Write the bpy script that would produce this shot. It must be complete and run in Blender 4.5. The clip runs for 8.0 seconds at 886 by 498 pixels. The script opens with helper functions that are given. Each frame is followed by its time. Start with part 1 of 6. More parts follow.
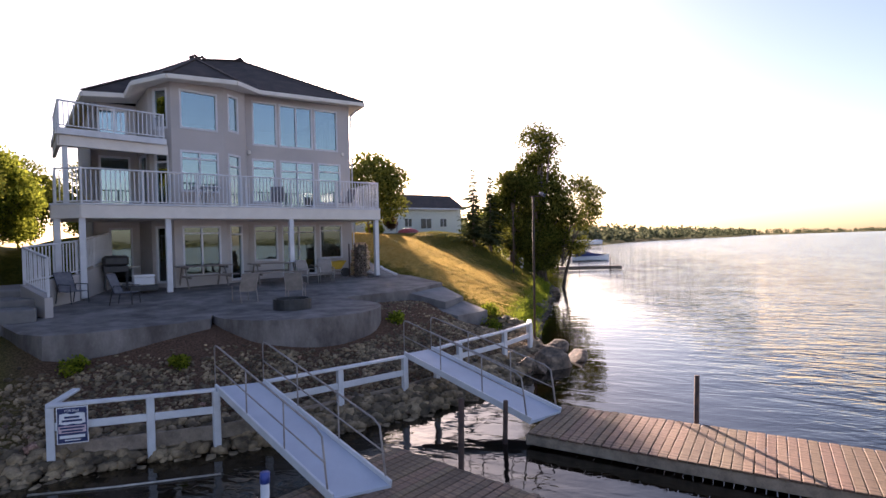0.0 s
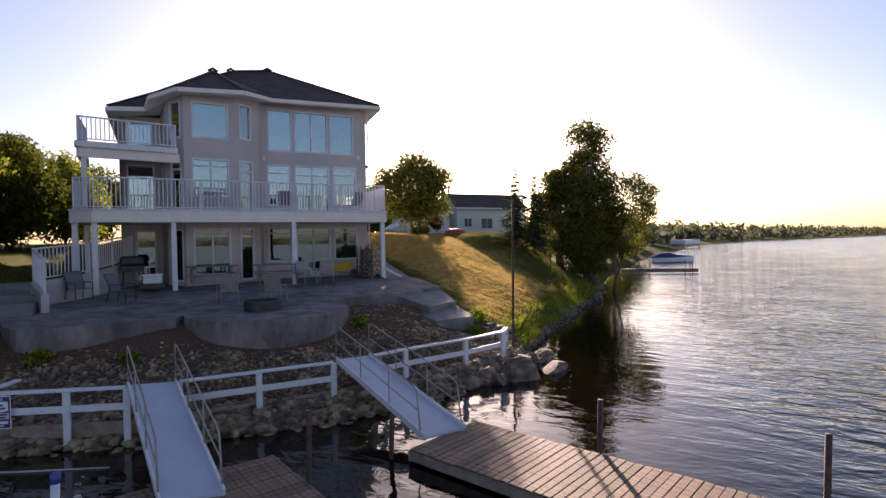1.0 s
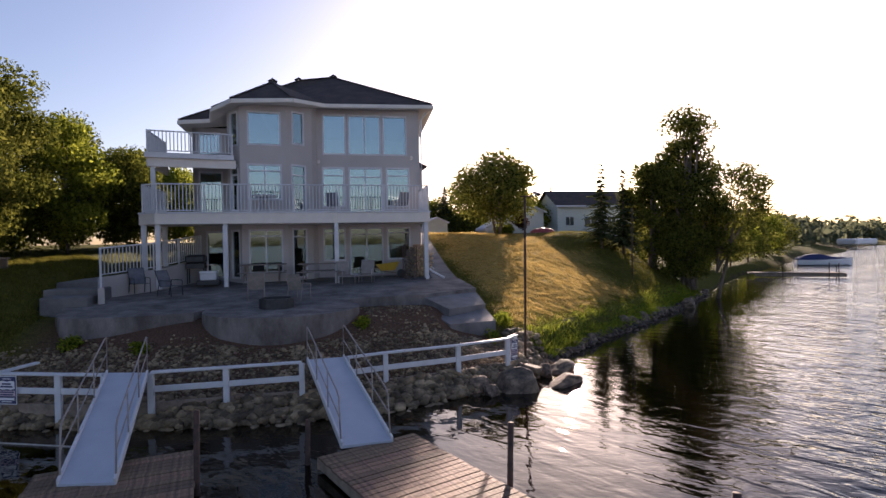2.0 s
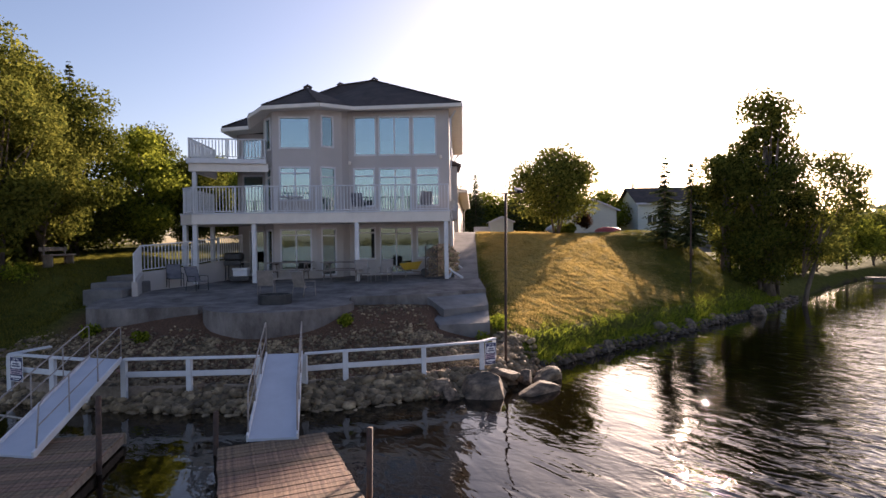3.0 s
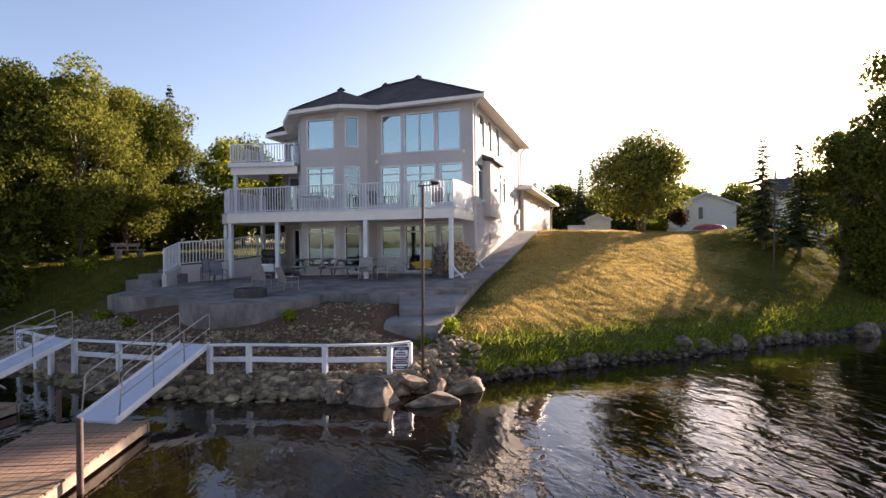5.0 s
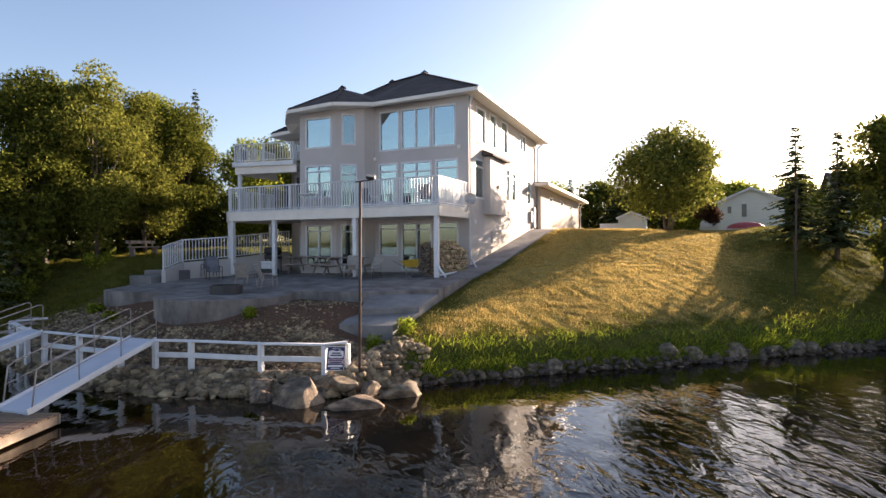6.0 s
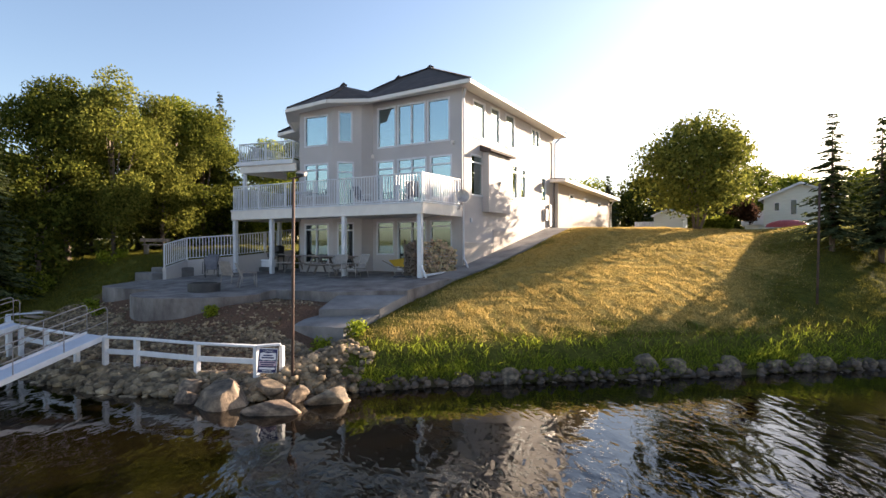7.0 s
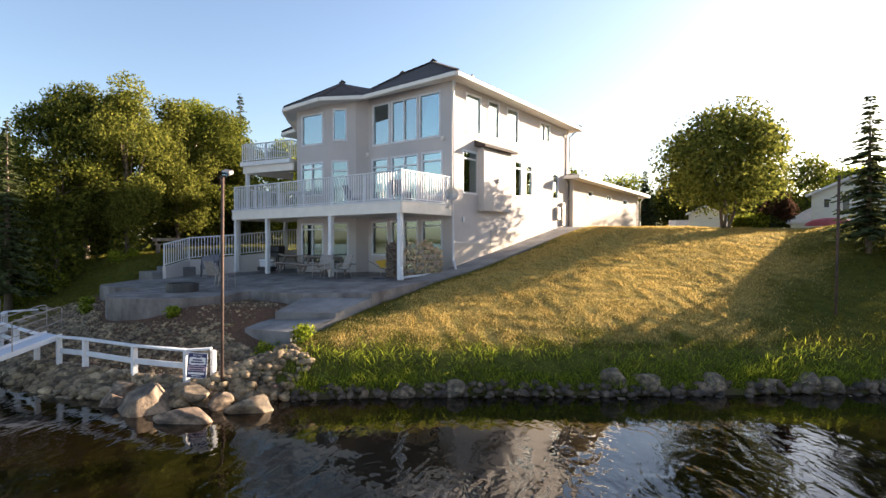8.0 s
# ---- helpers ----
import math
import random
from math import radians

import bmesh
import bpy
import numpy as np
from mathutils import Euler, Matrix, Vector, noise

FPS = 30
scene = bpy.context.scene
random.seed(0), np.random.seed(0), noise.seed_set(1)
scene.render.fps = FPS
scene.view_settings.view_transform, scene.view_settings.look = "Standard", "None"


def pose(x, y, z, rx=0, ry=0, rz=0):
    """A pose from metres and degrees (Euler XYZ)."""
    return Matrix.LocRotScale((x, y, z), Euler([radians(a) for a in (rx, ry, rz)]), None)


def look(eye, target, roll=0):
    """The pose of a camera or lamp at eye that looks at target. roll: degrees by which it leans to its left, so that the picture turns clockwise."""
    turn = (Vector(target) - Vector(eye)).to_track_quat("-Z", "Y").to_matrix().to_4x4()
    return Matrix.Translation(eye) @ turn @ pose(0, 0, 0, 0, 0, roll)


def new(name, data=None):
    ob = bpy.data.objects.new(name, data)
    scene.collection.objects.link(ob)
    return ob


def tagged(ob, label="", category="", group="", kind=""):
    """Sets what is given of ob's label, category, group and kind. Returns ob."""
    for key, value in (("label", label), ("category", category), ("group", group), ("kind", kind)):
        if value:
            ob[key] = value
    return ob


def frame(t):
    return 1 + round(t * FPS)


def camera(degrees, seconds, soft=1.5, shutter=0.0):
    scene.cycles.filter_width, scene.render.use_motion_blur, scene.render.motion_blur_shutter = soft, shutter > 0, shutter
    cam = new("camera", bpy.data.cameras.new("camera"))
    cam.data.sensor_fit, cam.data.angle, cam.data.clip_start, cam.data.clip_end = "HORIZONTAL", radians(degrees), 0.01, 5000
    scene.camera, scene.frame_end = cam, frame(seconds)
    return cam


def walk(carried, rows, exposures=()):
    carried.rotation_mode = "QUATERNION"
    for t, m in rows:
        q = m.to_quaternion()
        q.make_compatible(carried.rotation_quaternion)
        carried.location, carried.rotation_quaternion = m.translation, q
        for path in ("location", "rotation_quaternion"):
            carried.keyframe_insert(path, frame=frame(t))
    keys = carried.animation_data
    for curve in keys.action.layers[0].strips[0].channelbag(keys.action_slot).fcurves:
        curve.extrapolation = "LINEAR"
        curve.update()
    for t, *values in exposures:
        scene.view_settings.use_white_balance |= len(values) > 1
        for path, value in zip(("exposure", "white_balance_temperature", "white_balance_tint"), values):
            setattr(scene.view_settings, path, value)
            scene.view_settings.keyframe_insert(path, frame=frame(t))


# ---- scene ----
cam = camera(78.91, 8.0)
# seconds, place, pitch, roll, yaw
PATH = [
    (0, -10.974, -19.434, 3.201, -0.92, 1.35, -36.44),
    (0.5, -9.332, -20.382, 3.280, -0.97, 1.22, -31.59),
    (1, -7.693, -21.115, 3.310, -0.91, 1.05, -26.39),
    (1.5, -5.857, -21.537, 3.296, -0.83, 1.06, -19.11),
    (3, -0.400, -21.883, 3.207, -0.59, 0.87, -0.70),
    (3.5, 1.268, -21.619, 3.133, -0.44, 0.83, 4.28),
    (4, 2.877, -21.212, 3.108, -0.42, 0.73, 9.19),
    (4.5, 4.430, -20.687, 3.069, -0.36, 0.65, 13.45),
    (6, 8.610, -18.397, 2.969, -0.34, 0.30, 24.33),
    (6.5, 9.820, -17.377, 2.970, -0.42, 0.15, 27.85),
    (7, 10.944, -16.284, 2.988, -0.48, 0.05, 31.38),
    (7.5, 11.974, -15.125, 3.087, -0.65, -0.13, 34.78),
    (8, 12.791, -13.900, 3.058, -0.63, -0.05, 37.95),
]
walk(cam, [(t, pose(x, y, z, 90 + pitch, roll, yaw)) for t, x, y, z, pitch, roll, yaw in PATH],
     exposures=[(0, 2.0, 6400, 31), (0.5, 1.75, 6400, 30), (1.5, 1.4, 6250, 30), (3.0, 1.65, 6550, 28), (4.5, 2.05, 6700, 27), (6.0, 2.15, 6700, 20), (8.0, 2.35, 6600, 15)])

# ---- world, sun, exposure ----
SUN_AZ, SUN_EL = radians(25.5), radians(15.5)   # from +y towards +x, above the horizon
TO_SUN = Vector((math.sin(SUN_AZ) * math.cos(SUN_EL), math.cos(SUN_AZ) * math.cos(SUN_EL), math.sin(SUN_EL)))
world = bpy.data.worlds.new("world")
scene.world = world
world.use_nodes = True
wn = world.node_tree.nodes
sky = wn.new("ShaderNodeTexSky")
sky.sky_type, sky.sun_disc = "NISHITA", False
sky.sun_elevation, sky.sun_rotation = SUN_EL, SUN_AZ
sky.air_density, sky.dust_density, sky.ozone_density = 1.0, 1.3, 1.6
wn["Background"].inputs["Strength"].default_value = 0.06
world.node_tree.links.new(sky.outputs[0], wn["Background"].inputs["Color"])
sun = new("sun", bpy.data.lights.new("sun", "SUN"))
sun.data.energy, sun.data.angle, sun.data.color = 5.0, radians(0.6), (1.0, 0.84, 0.62)
sun.matrix_world = look(TO_SUN * 60, (0, 0, 0))


# ---- materials ----
def surface(name, dark, light, scale=3.0, rough=0.7, bump=0.2, fine=60.0, metal=0.0, third=None, stretch=(1, 1, 1), spread=0.0, grain=0.25, bump_distance=0.01):
    """A procedural surface: two colours mixed by coarse noise, fine grain on top, relief from both, and a shift by object."""
    m = bpy.data.materials.new(name)
    m.use_nodes = True
    n, l = m.node_tree.nodes, m.node_tree.links
    b = n["Principled BSDF"]
    at = n.new("ShaderNodeTexCoord")
    mp = n.new("ShaderNodeMapping")
    mp.inputs["Scale"].default_value = stretch
    l.new(at.outputs["Object"], mp.inputs[0])
    big = n.new("ShaderNodeTexNoise")
    big.inputs["Scale"].default_value, big.inputs["Detail"].default_value, big.inputs["Roughness"].default_value = scale, 6, 0.62
    sm = n.new("ShaderNodeTexNoise")
    sm.inputs["Scale"].default_value, sm.inputs["Detail"].default_value = fine, 4
    l.new(mp.outputs[0], big.inputs["Vector"]), l.new(mp.outputs[0], sm.inputs["Vector"])
    ramp = n.new("ShaderNodeValToRGB")
    ramp.color_ramp.elements[0].position, ramp.color_ramp.elements[1].position = 0.34, 0.68
    ramp.color_ramp.elements[0].color, ramp.color_ramp.elements[1].color = (*dark, 1), (*light, 1)
    if third:
        e = ramp.color_ramp.elements.new(0.5)
        e.color = (*third, 1)
    l.new(big.outputs["Fac"], ramp.inputs[0])
    hsv = n.new("ShaderNodeHueSaturation")
    grain_map = n.new("ShaderNodeMapRange")
    grain_map.inputs["To Min"].default_value, grain_map.inputs["To Max"].default_value = 1 - grain, 1 + grain
    l.new(sm.outputs["Fac"], grain_map.inputs["Value"])
    if spread:
        info = n.new("ShaderNodeObjectInfo")
        geo = n.new("ShaderNodeNewGeometry")
        add = n.new("ShaderNodeMath")
        add.operation = "ADD"
        l.new(info.outputs["Random"], add.inputs[0]), l.new(geo.outputs["Random Per Island"], add.inputs[1])
        fr = n.new("ShaderNodeMath")
        fr.operation = "FRACT"
        l.new(add.outputs[0], fr.inputs[0])
        sp = n.new("ShaderNodeMapRange")
        sp.inputs["To Min"].default_value, sp.inputs["To Max"].default_value = 1 - spread, 1 + spread
        l.new(fr.outputs[0], sp.inputs["Value"])
        mul = n.new("ShaderNodeMath")
        mul.operation = "MULTIPLY"
        l.new(sp.outputs[0], mul.inputs[0]), l.new(grain_map.outputs[0], mul.inputs[1])
        l.new(mul.outputs[0], hsv.inputs["Value"])
        hs = n.new("ShaderNodeMapRange")
        hs.inputs["To Min"].default_value, hs.inputs["To Max"].default_value = 0.5 - spread * 0.05, 0.5 + spread * 0.05
        l.new(info.outputs["Random"], hs.inputs["Value"])
        l.new(hs.outputs[0], hsv.inputs["Hue"])
    else:
        l.new(grain_map.outputs[0], hsv.inputs["Value"])
    l.new(ramp.outputs[0], hsv.inputs["Color"])
    l.new(hsv.outputs[0], b.inputs["Base Color"])
    rr = n.new("ShaderNodeMapRange")
    rr.inputs["To Min"].default_value, rr.inputs["To Max"].default_value = max(rough - 0.12, 0.02), min(rough + 0.12, 1)
    l.new(big.outputs["Fac"], rr.inputs["Value"]), l.new(rr.outputs[0], b.inputs["Roughness"])
    b.inputs["Metallic"].default_value = metal
    if bump:
        su = n.new("ShaderNodeMath")
        su.operation = "ADD"
        l.new(big.outputs["Fac"], su.inputs[0]), l.new(sm.outputs["Fac"], su.inputs[1])
        bp = n.new("ShaderNodeBump")
        bp.inputs["Strength"].default_value, bp.inputs["Distance"].default_value = bump, bump_distance
        l.new(su.outputs[0], bp.inputs["Height"]), l.new(bp.outputs[0], b.inputs["Normal"])
    return m


def leaf_material(name, dark, light, through_light=0.45):
    """Leaves: a colour that varies from leaf to leaf, partly letting light through."""
    m = bpy.data.materials.new(name)
    m.use_nodes = True
    n, l = m.node_tree.nodes, m.node_tree.links
    n.remove(n["Principled BSDF"])
    geo, info = n.new("ShaderNodeNewGeometry"), n.new("ShaderNodeObjectInfo")
    ramp = n.new("ShaderNodeValToRGB")
    ramp.color_ramp.elements[0].color, ramp.color_ramp.elements[1].color = (*dark, 1), (*light, 1)
    l.new(geo.outputs["Random Per Island"], ramp.inputs[0])
    hsv = n.new("ShaderNodeHueSaturation")
    sp = n.new("ShaderNodeMapRange")
    sp.inputs["To Min"].default_value, sp.inputs["To Max"].default_value = 0.8, 1.2
    l.new(info.outputs["Random"], sp.inputs["Value"]), l.new(sp.outputs[0], hsv.inputs["Value"])
    l.new(ramp.outputs[0], hsv.inputs["Color"])
    d, t, mix = n.new("ShaderNodeBsdfDiffuse"), n.new("ShaderNodeBsdfTranslucent"), n.new("ShaderNodeMixShader")
    mix.inputs[0].default_value = through_light
    l.new(hsv.outputs[0], d.inputs[0]), l.new(hsv.outputs[0], t.inputs[0])
    l.new(d.outputs[0], mix.inputs[1]), l.new(t.outputs[0], mix.inputs[2])
    l.new(mix.outputs[0], n["Material Output"].inputs[0])
    return m


def glass_material(name, tint, shine, rough=0.01):
    """A coated window pane: part mirror, part tinted see-through."""
    m = bpy.data.materials.new(name)
    m.use_nodes = True
    n, l = m.node_tree.nodes, m.node_tree.links
    n.remove(n["Principled BSDF"])
    fr, mul = n.new("ShaderNodeFresnel"), n.new("ShaderNodeMapRange")
    fr.inputs["IOR"].default_value = 1.5
    mul.inputs["From Max"].default_value, mul.inputs["To Min"].default_value, mul.inputs["To Max"].default_value = 1.0, shine, 1.0
    g, t, mix = n.new("ShaderNodeBsdfGlossy"), n.new("ShaderNodeBsdfTransparent"), n.new("ShaderNodeMixShader")
    g.inputs["Roughness"].default_value, g.inputs["Color"].default_value = rough, (0.82, 0.97, 0.98, 1)
    t.inputs["Color"].default_value = (*tint, 1)
    l.new(fr.outputs[0], mul.inputs["Value"]), l.new(mul.outputs[0], mix.inputs[0])
    l.new(t.outputs[0], mix.inputs[1]), l.new(g.outputs[0], mix.inputs[2])
    l.new(mix.outputs[0], n["Material Output"].inputs[0])
    return m


def water_material():
    m = bpy.data.materials.new("lake_water")
    m.use_nodes = True
    n, l = m.node_tree.nodes, m.node_tree.links
    n.remove(n["Principled BSDF"])
    at = n.new("ShaderNodeTexCoord")
    heights = []
    for scale, turn, stretch, detail, weight in ((0.6, -50, (1.6, 1.0, 1), 1, 0.45), (1.9, -62, (2.2, 0.9, 1), 2, 0.6), (5.0, -35, (1.5, 0.9, 1), 2, 0.16)):
        mp = n.new("ShaderNodeMapping")
        mp.vector_type = "TEXTURE"
        mp.inputs["Rotation"].default_value, mp.inputs["Scale"].default_value = (0, 0, radians(turn)), stretch
        l.new(at.outputs["Object"], mp.inputs[0])
        nz = n.new("ShaderNodeTexNoise")
        nz.inputs["Scale"].default_value, nz.inputs["Detail"].default_value = scale, detail
        nz.inputs["Distortion"].default_value = 0.6
        l.new(mp.outputs[0], nz.inputs["Vector"])
        mu = n.new("ShaderNodeMath")
        mu.operation = "MULTIPLY"
        mu.inputs[1].default_value = weight
        l.new(nz.outputs["Fac"], mu.inputs[0])
        heights.append(mu)
    s1, s2 = n.new("ShaderNodeMath"), n.new("ShaderNodeMath")
    l.new(heights[0].outputs[0], s1.inputs[0]), l.new(heights[1].outputs[0], s1.inputs[1])
    l.new(s1.outputs[0], s2.inputs[0]), l.new(heights[2].outputs[0], s2.inputs[1])
    # calm near the shore, rougher out on the lake, with soft cat's-paws
    spot, lee, gust, swell = n.new("ShaderNodeSeparateXYZ"), n.new("ShaderNodeMapRange"), n.new("ShaderNodeTexNoise"), n.new("ShaderNodeMath")
    l.new(at.outputs["Object"], spot.inputs[0]), l.new(at.outputs["Object"], gust.inputs["Vector"])
    off = n.new("ShaderNodeMath")
    off.operation = "SUBTRACT"
    l.new(spot.outputs["X"], off.inputs[0]), l.new(spot.outputs["Y"], off.inputs[1])
    lee.interpolation_type = "SMOOTHSTEP"
    for k, v in (("From Min", 13.5), ("From Max", 21.0), ("To Min", 0.14), ("To Max", 1.0)):
        lee.inputs[k].default_value = v
    l.new(off.outputs[0], lee.inputs["Value"])
    gust.inputs["Scale"].default_value = 0.18
    swell.operation = "MULTIPLY"
    blow = n.new("ShaderNodeMapRange")
    for k, v in (("From Min", 0.3), ("From Max", 0.7), ("To Min", 0.7), ("To Max", 1.3)):
        blow.inputs[k].default_value = v
    l.new(gust.outputs["Fac"], blow.inputs["Value"])
    l.new(lee.outputs[0], swell.inputs[0]), l.new(blow.outputs[0], swell.inputs[1])
    tall = n.new("ShaderNodeMath")
    tall.operation = "MULTIPLY"
    l.new(s2.outputs[0], tall.inputs[0]), l.new(swell.outputs[0], tall.inputs[1])
    bp = n.new("ShaderNodeBump")
    bp.inputs["Strength"].default_value, bp.inputs["Distance"].default_value = 1.0, 0.17
    l.new(tall.outputs[0], bp.inputs["Height"])
    fr = n.new("ShaderNodeFresnel")
    fr.inputs["IOR"].default_value = 1.36
    l.new(bp.outputs[0], fr.inputs["Normal"])
    g, t, d, body, mix = (n.new("ShaderNodeBsdf" + k) for k in ("Glossy", "Transparent", "Diffuse")), None, None, n.new("ShaderNodeMixShader"), n.new("ShaderNodeMixShader")
    g, t, d = g
    dull = n.new("ShaderNodeMapRange")
    for k, v in (("From Min", 20.0), ("From Max", 70.0), ("To Min", 0.015), ("To Max", 0.14)):
        dull.inputs[k].default_value = v
    l.new(off.outputs[0], dull.inputs["Value"]), l.new(dull.outputs[0], g.inputs["Roughness"])
    t.inputs["Color"].default_value, d.inputs["Color"].default_value = (0.17, 0.10, 0.045, 1), (0.010, 0.0065, 0.0035, 1)
    body.inputs[0].default_value = 0.55
    l.new(bp.outputs[0], g.inputs["Normal"])
    l.new(t.outputs[0], body.inputs[1]), l.new(d.outputs[0], body.inputs[2])
    gain = n.new("ShaderNodeMath")
    gain.operation, gain.use_clamp = "MULTIPLY", True
    gain.inputs[1].default_value = 1.5
    l.new(fr.outputs[0], gain.inputs[0])
    l.new(gain.outputs[0], mix.inputs[0]), l.new(body.outputs[0], mix.inputs[1]), l.new(g.outputs[0], mix.inputs[2])
    l.new(mix.outputs[0], n["Material Output"].inputs[0])
    return m


STUCCO = surface("stucco", (0.42, 0.385, 0.37), (0.49, 0.45, 0.43), 0.6, 0.9, 0.35, 90, grain=0.08)
STUCCO_GARAGE = surface("garage_stucco", (0.43, 0.375, 0.33), (0.50, 0.44, 0.385), 0.6, 0.9, 0.35, 90, grain=0.08)
WHITE = surface("white_paint", (0.56, 0.56, 0.58), (0.68, 0.68, 0.70), 2.5, 0.5, 0.05, 40, grain=0.05)
CREAM = surface("cream_trim", (0.68, 0.62, 0.56), (0.76, 0.70, 0.63), 2.5, 0.6, 0.05, 40, grain=0.06)
SHINGLE = surface("roof_shingle", (0.028, 0.021, 0.02), (0.075, 0.056, 0.05), 2.0, 0.95, 0.6, 24, grain=0.4)
CONCRETE = surface("concrete", (0.12, 0.112, 0.112), (0.25, 0.236, 0.23), 1.1, 0.85, 0.35, 55, third=(0.185, 0.175, 0.172), grain=0.15)
CONCRETE_WALL = surface("weathered_concrete", (0.085, 0.07, 0.065), (0.26, 0.232, 0.218), 1.5, 0.9, 0.5, 30, third=(0.165, 0.145, 0.135), stretch=(1, 1, 0.5), grain=0.2)
STONE = surface("field_stone", (0.075, 0.045, 0.03), (0.37, 0.245, 0.165), 3.0, 0.85, 0.6, 30, third=(0.19, 0.122, 0.08), spread=0.55, grain=0.25)
BOULDER = surface("boulder", (0.045, 0.034, 0.025), (0.33, 0.24, 0.16), 2.3, 0.85, 1.0, 16, third=(0.14, 0.10, 0.07), spread=0.15, grain=0.25)
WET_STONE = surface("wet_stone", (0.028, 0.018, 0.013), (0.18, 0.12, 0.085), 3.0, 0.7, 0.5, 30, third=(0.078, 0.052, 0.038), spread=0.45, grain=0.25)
PLANK = surface("dock_plank", (0.085, 0.052, 0.034), (0.30, 0.195, 0.125), 2.0, 0.75, 0.4, 45, stretch=(1, 9, 1), spread=0.28, grain=0.3)
WOOD = surface("weathered_wood", (0.16, 0.12, 0.09), (0.32, 0.25, 0.19), 4, 0.8, 0.4, 40, spread=0.1, grain=0.3)
RAMP = surface("ramp_deck", (0.42, 0.45, 0.52), (0.50, 0.53, 0.60), 1.5, 0.6, 0.1, 50, grain=0.05)
STEEL = surface("galvanised_steel", (0.36, 0.33, 0.30), (0.55, 0.51, 0.47), 6, 0.5, 0.1, 60, metal=0.7, grain=0.15)
PIPE = surface("weathered_pipe", (0.26, 0.22, 0.20), (0.42, 0.37, 0.34), 6, 0.6, 0.1, 60, metal=0.2, grain=0.15)
RUST = surface("rusty_pipe", (0.035, 0.022, 0.018), (0.10, 0.055, 0.04), 7, 0.8, 0.3, 60, grain=0.3)
DARK = surface("dark_metal", (0.02, 0.02, 0.022), (0.05, 0.048, 0.05), 5, 0.5, 0.1, 60, grain=0.2)
BARK = surface("bark", (0.07, 0.05, 0.035), (0.20, 0.155, 0.12), 6, 0.95, 0.8, 40, stretch=(1, 1, 0.25), grain=0.35)
DIRT = surface("dirt", (0.12, 0.085, 0.06), (0.25, 0.185, 0.135), 1.2, 0.95, 0.6, 20, grain=0.35)
BLIND = surface("window_blind", (0.62, 0.61, 0.60), (0.70, 0.69, 0.68), 3, 0.8, 0.0, 30, stretch=(1, 1, 12), grain=0.1)
INTERIOR = surface("interior_plaster", (0.45, 0.42, 0.38), (0.52, 0.49, 0.45), 1, 0.9, 0.0, 30, grain=0.05)
PANE = glass_material("window_glass", (0.30, 0.42, 0.44), 0.30)
PANE_LOW = glass_material("clear_glass", (0.34, 0.36, 0.36), 0.12)
LEAF = leaf_material("birch_leaf", (0.045, 0.068, 0.01), (0.33, 0.35, 0.045), 0.46)
LEAF_MID = leaf_material("poplar_leaf", (0.05, 0.065, 0.014), (0.22, 0.215, 0.042), 0.45)
LEAF_DARK = leaf_material("dark_leaf", (0.03, 0.046, 0.01), (0.17, 0.175, 0.03))
# leaf colour paled and greyed to stand in for haze over distance
LEAF_HAZE = leaf_material("far_haze_leaf", (0.07, 0.085, 0.05), (0.19, 0.20, 0.12), 0.4)
LEAF_RED = leaf_material("red_leaf", (0.035, 0.022, 0.016), (0.085, 0.045, 0.03))
NEEDLE = leaf_material("spruce_needle", (0.03, 0.042, 0.02), (0.125, 0.14, 0.06), 0.35)
GRASS_BLADE = leaf_material("grass_blade", (0.05, 0.085, 0.012), (0.36, 0.40, 0.04), 0.55)
LAWN_BLADE = leaf_material("lawn_blade", (0.05, 0.055, 0.012), (0.20, 0.18, 0.035), 0.45)
STRAW = leaf_material("dry_grass", (0.19, 0.135, 0.035), (0.68, 0.49, 0.18), 0.5)
WATER = water_material()


# ---- builders ----
def place_of(ob):
    v = Vector((0, 0, 0))
    while ob is not None:
        v += ob.location
        ob = ob.parent
    return v


def thing(name, at, label, category, group="", kind=""):
    ob = new(name)
    ob.location = at
    ob.empty_display_size = 0.2
    return tagged(ob, label, category, group, kind)


def mesh_of(name, verts, faces, material, smooth=False):
    me = bpy.data.meshes.new(name)
    me.from_pydata([tuple(v) for v in verts], [], faces)
    me.materials.append(material)
    if smooth:
        me.shade_smooth()
    me.update()
    return me


def part(name, bm, material, parent, label="", smooth=False):
    """Links a bmesh, modelled in the world's axes, as one mesh under a thing or a part."""
    me = bpy.data.meshes.new(name)
    if parent is not None:
        bmesh.ops.translate(bm, verts=bm.verts, vec=-place_of(parent))
    bm.normal_update()
    bm.to_mesh(me)
    bm.free()
    me.materials.append(material)
    if smooth:
        me.shade_smooth()
    ob = new(name, me)
    ob.parent = parent
    return tagged(ob, label)


def whole(name, bm, material, label, category, kind="", at=None, smooth=False, group=""):
    """Links a bmesh as a top-level thing of one mesh."""
    me = bpy.data.meshes.new(name)
    at = Vector(at) if at is not None else Vector((0, 0, 0))
    bmesh.ops.translate(bm, verts=bm.verts, vec=-at)
    bm.normal_update()
    bm.to_mesh(me)
    bm.free()
    me.materials.append(material)
    if smooth:
        me.shade_smooth()
    ob = new(name, me)
    ob.location = at
    return tagged(ob, label, category, group, kind)


def shared(name, mesh, parent, m, label=""):
    """An object of its own on a mesh that others use too, at the pose m in its parent's space."""
    ob = new(name, mesh)
    ob.parent = parent
    ob.matrix_basis = m
    return tagged(ob, label)


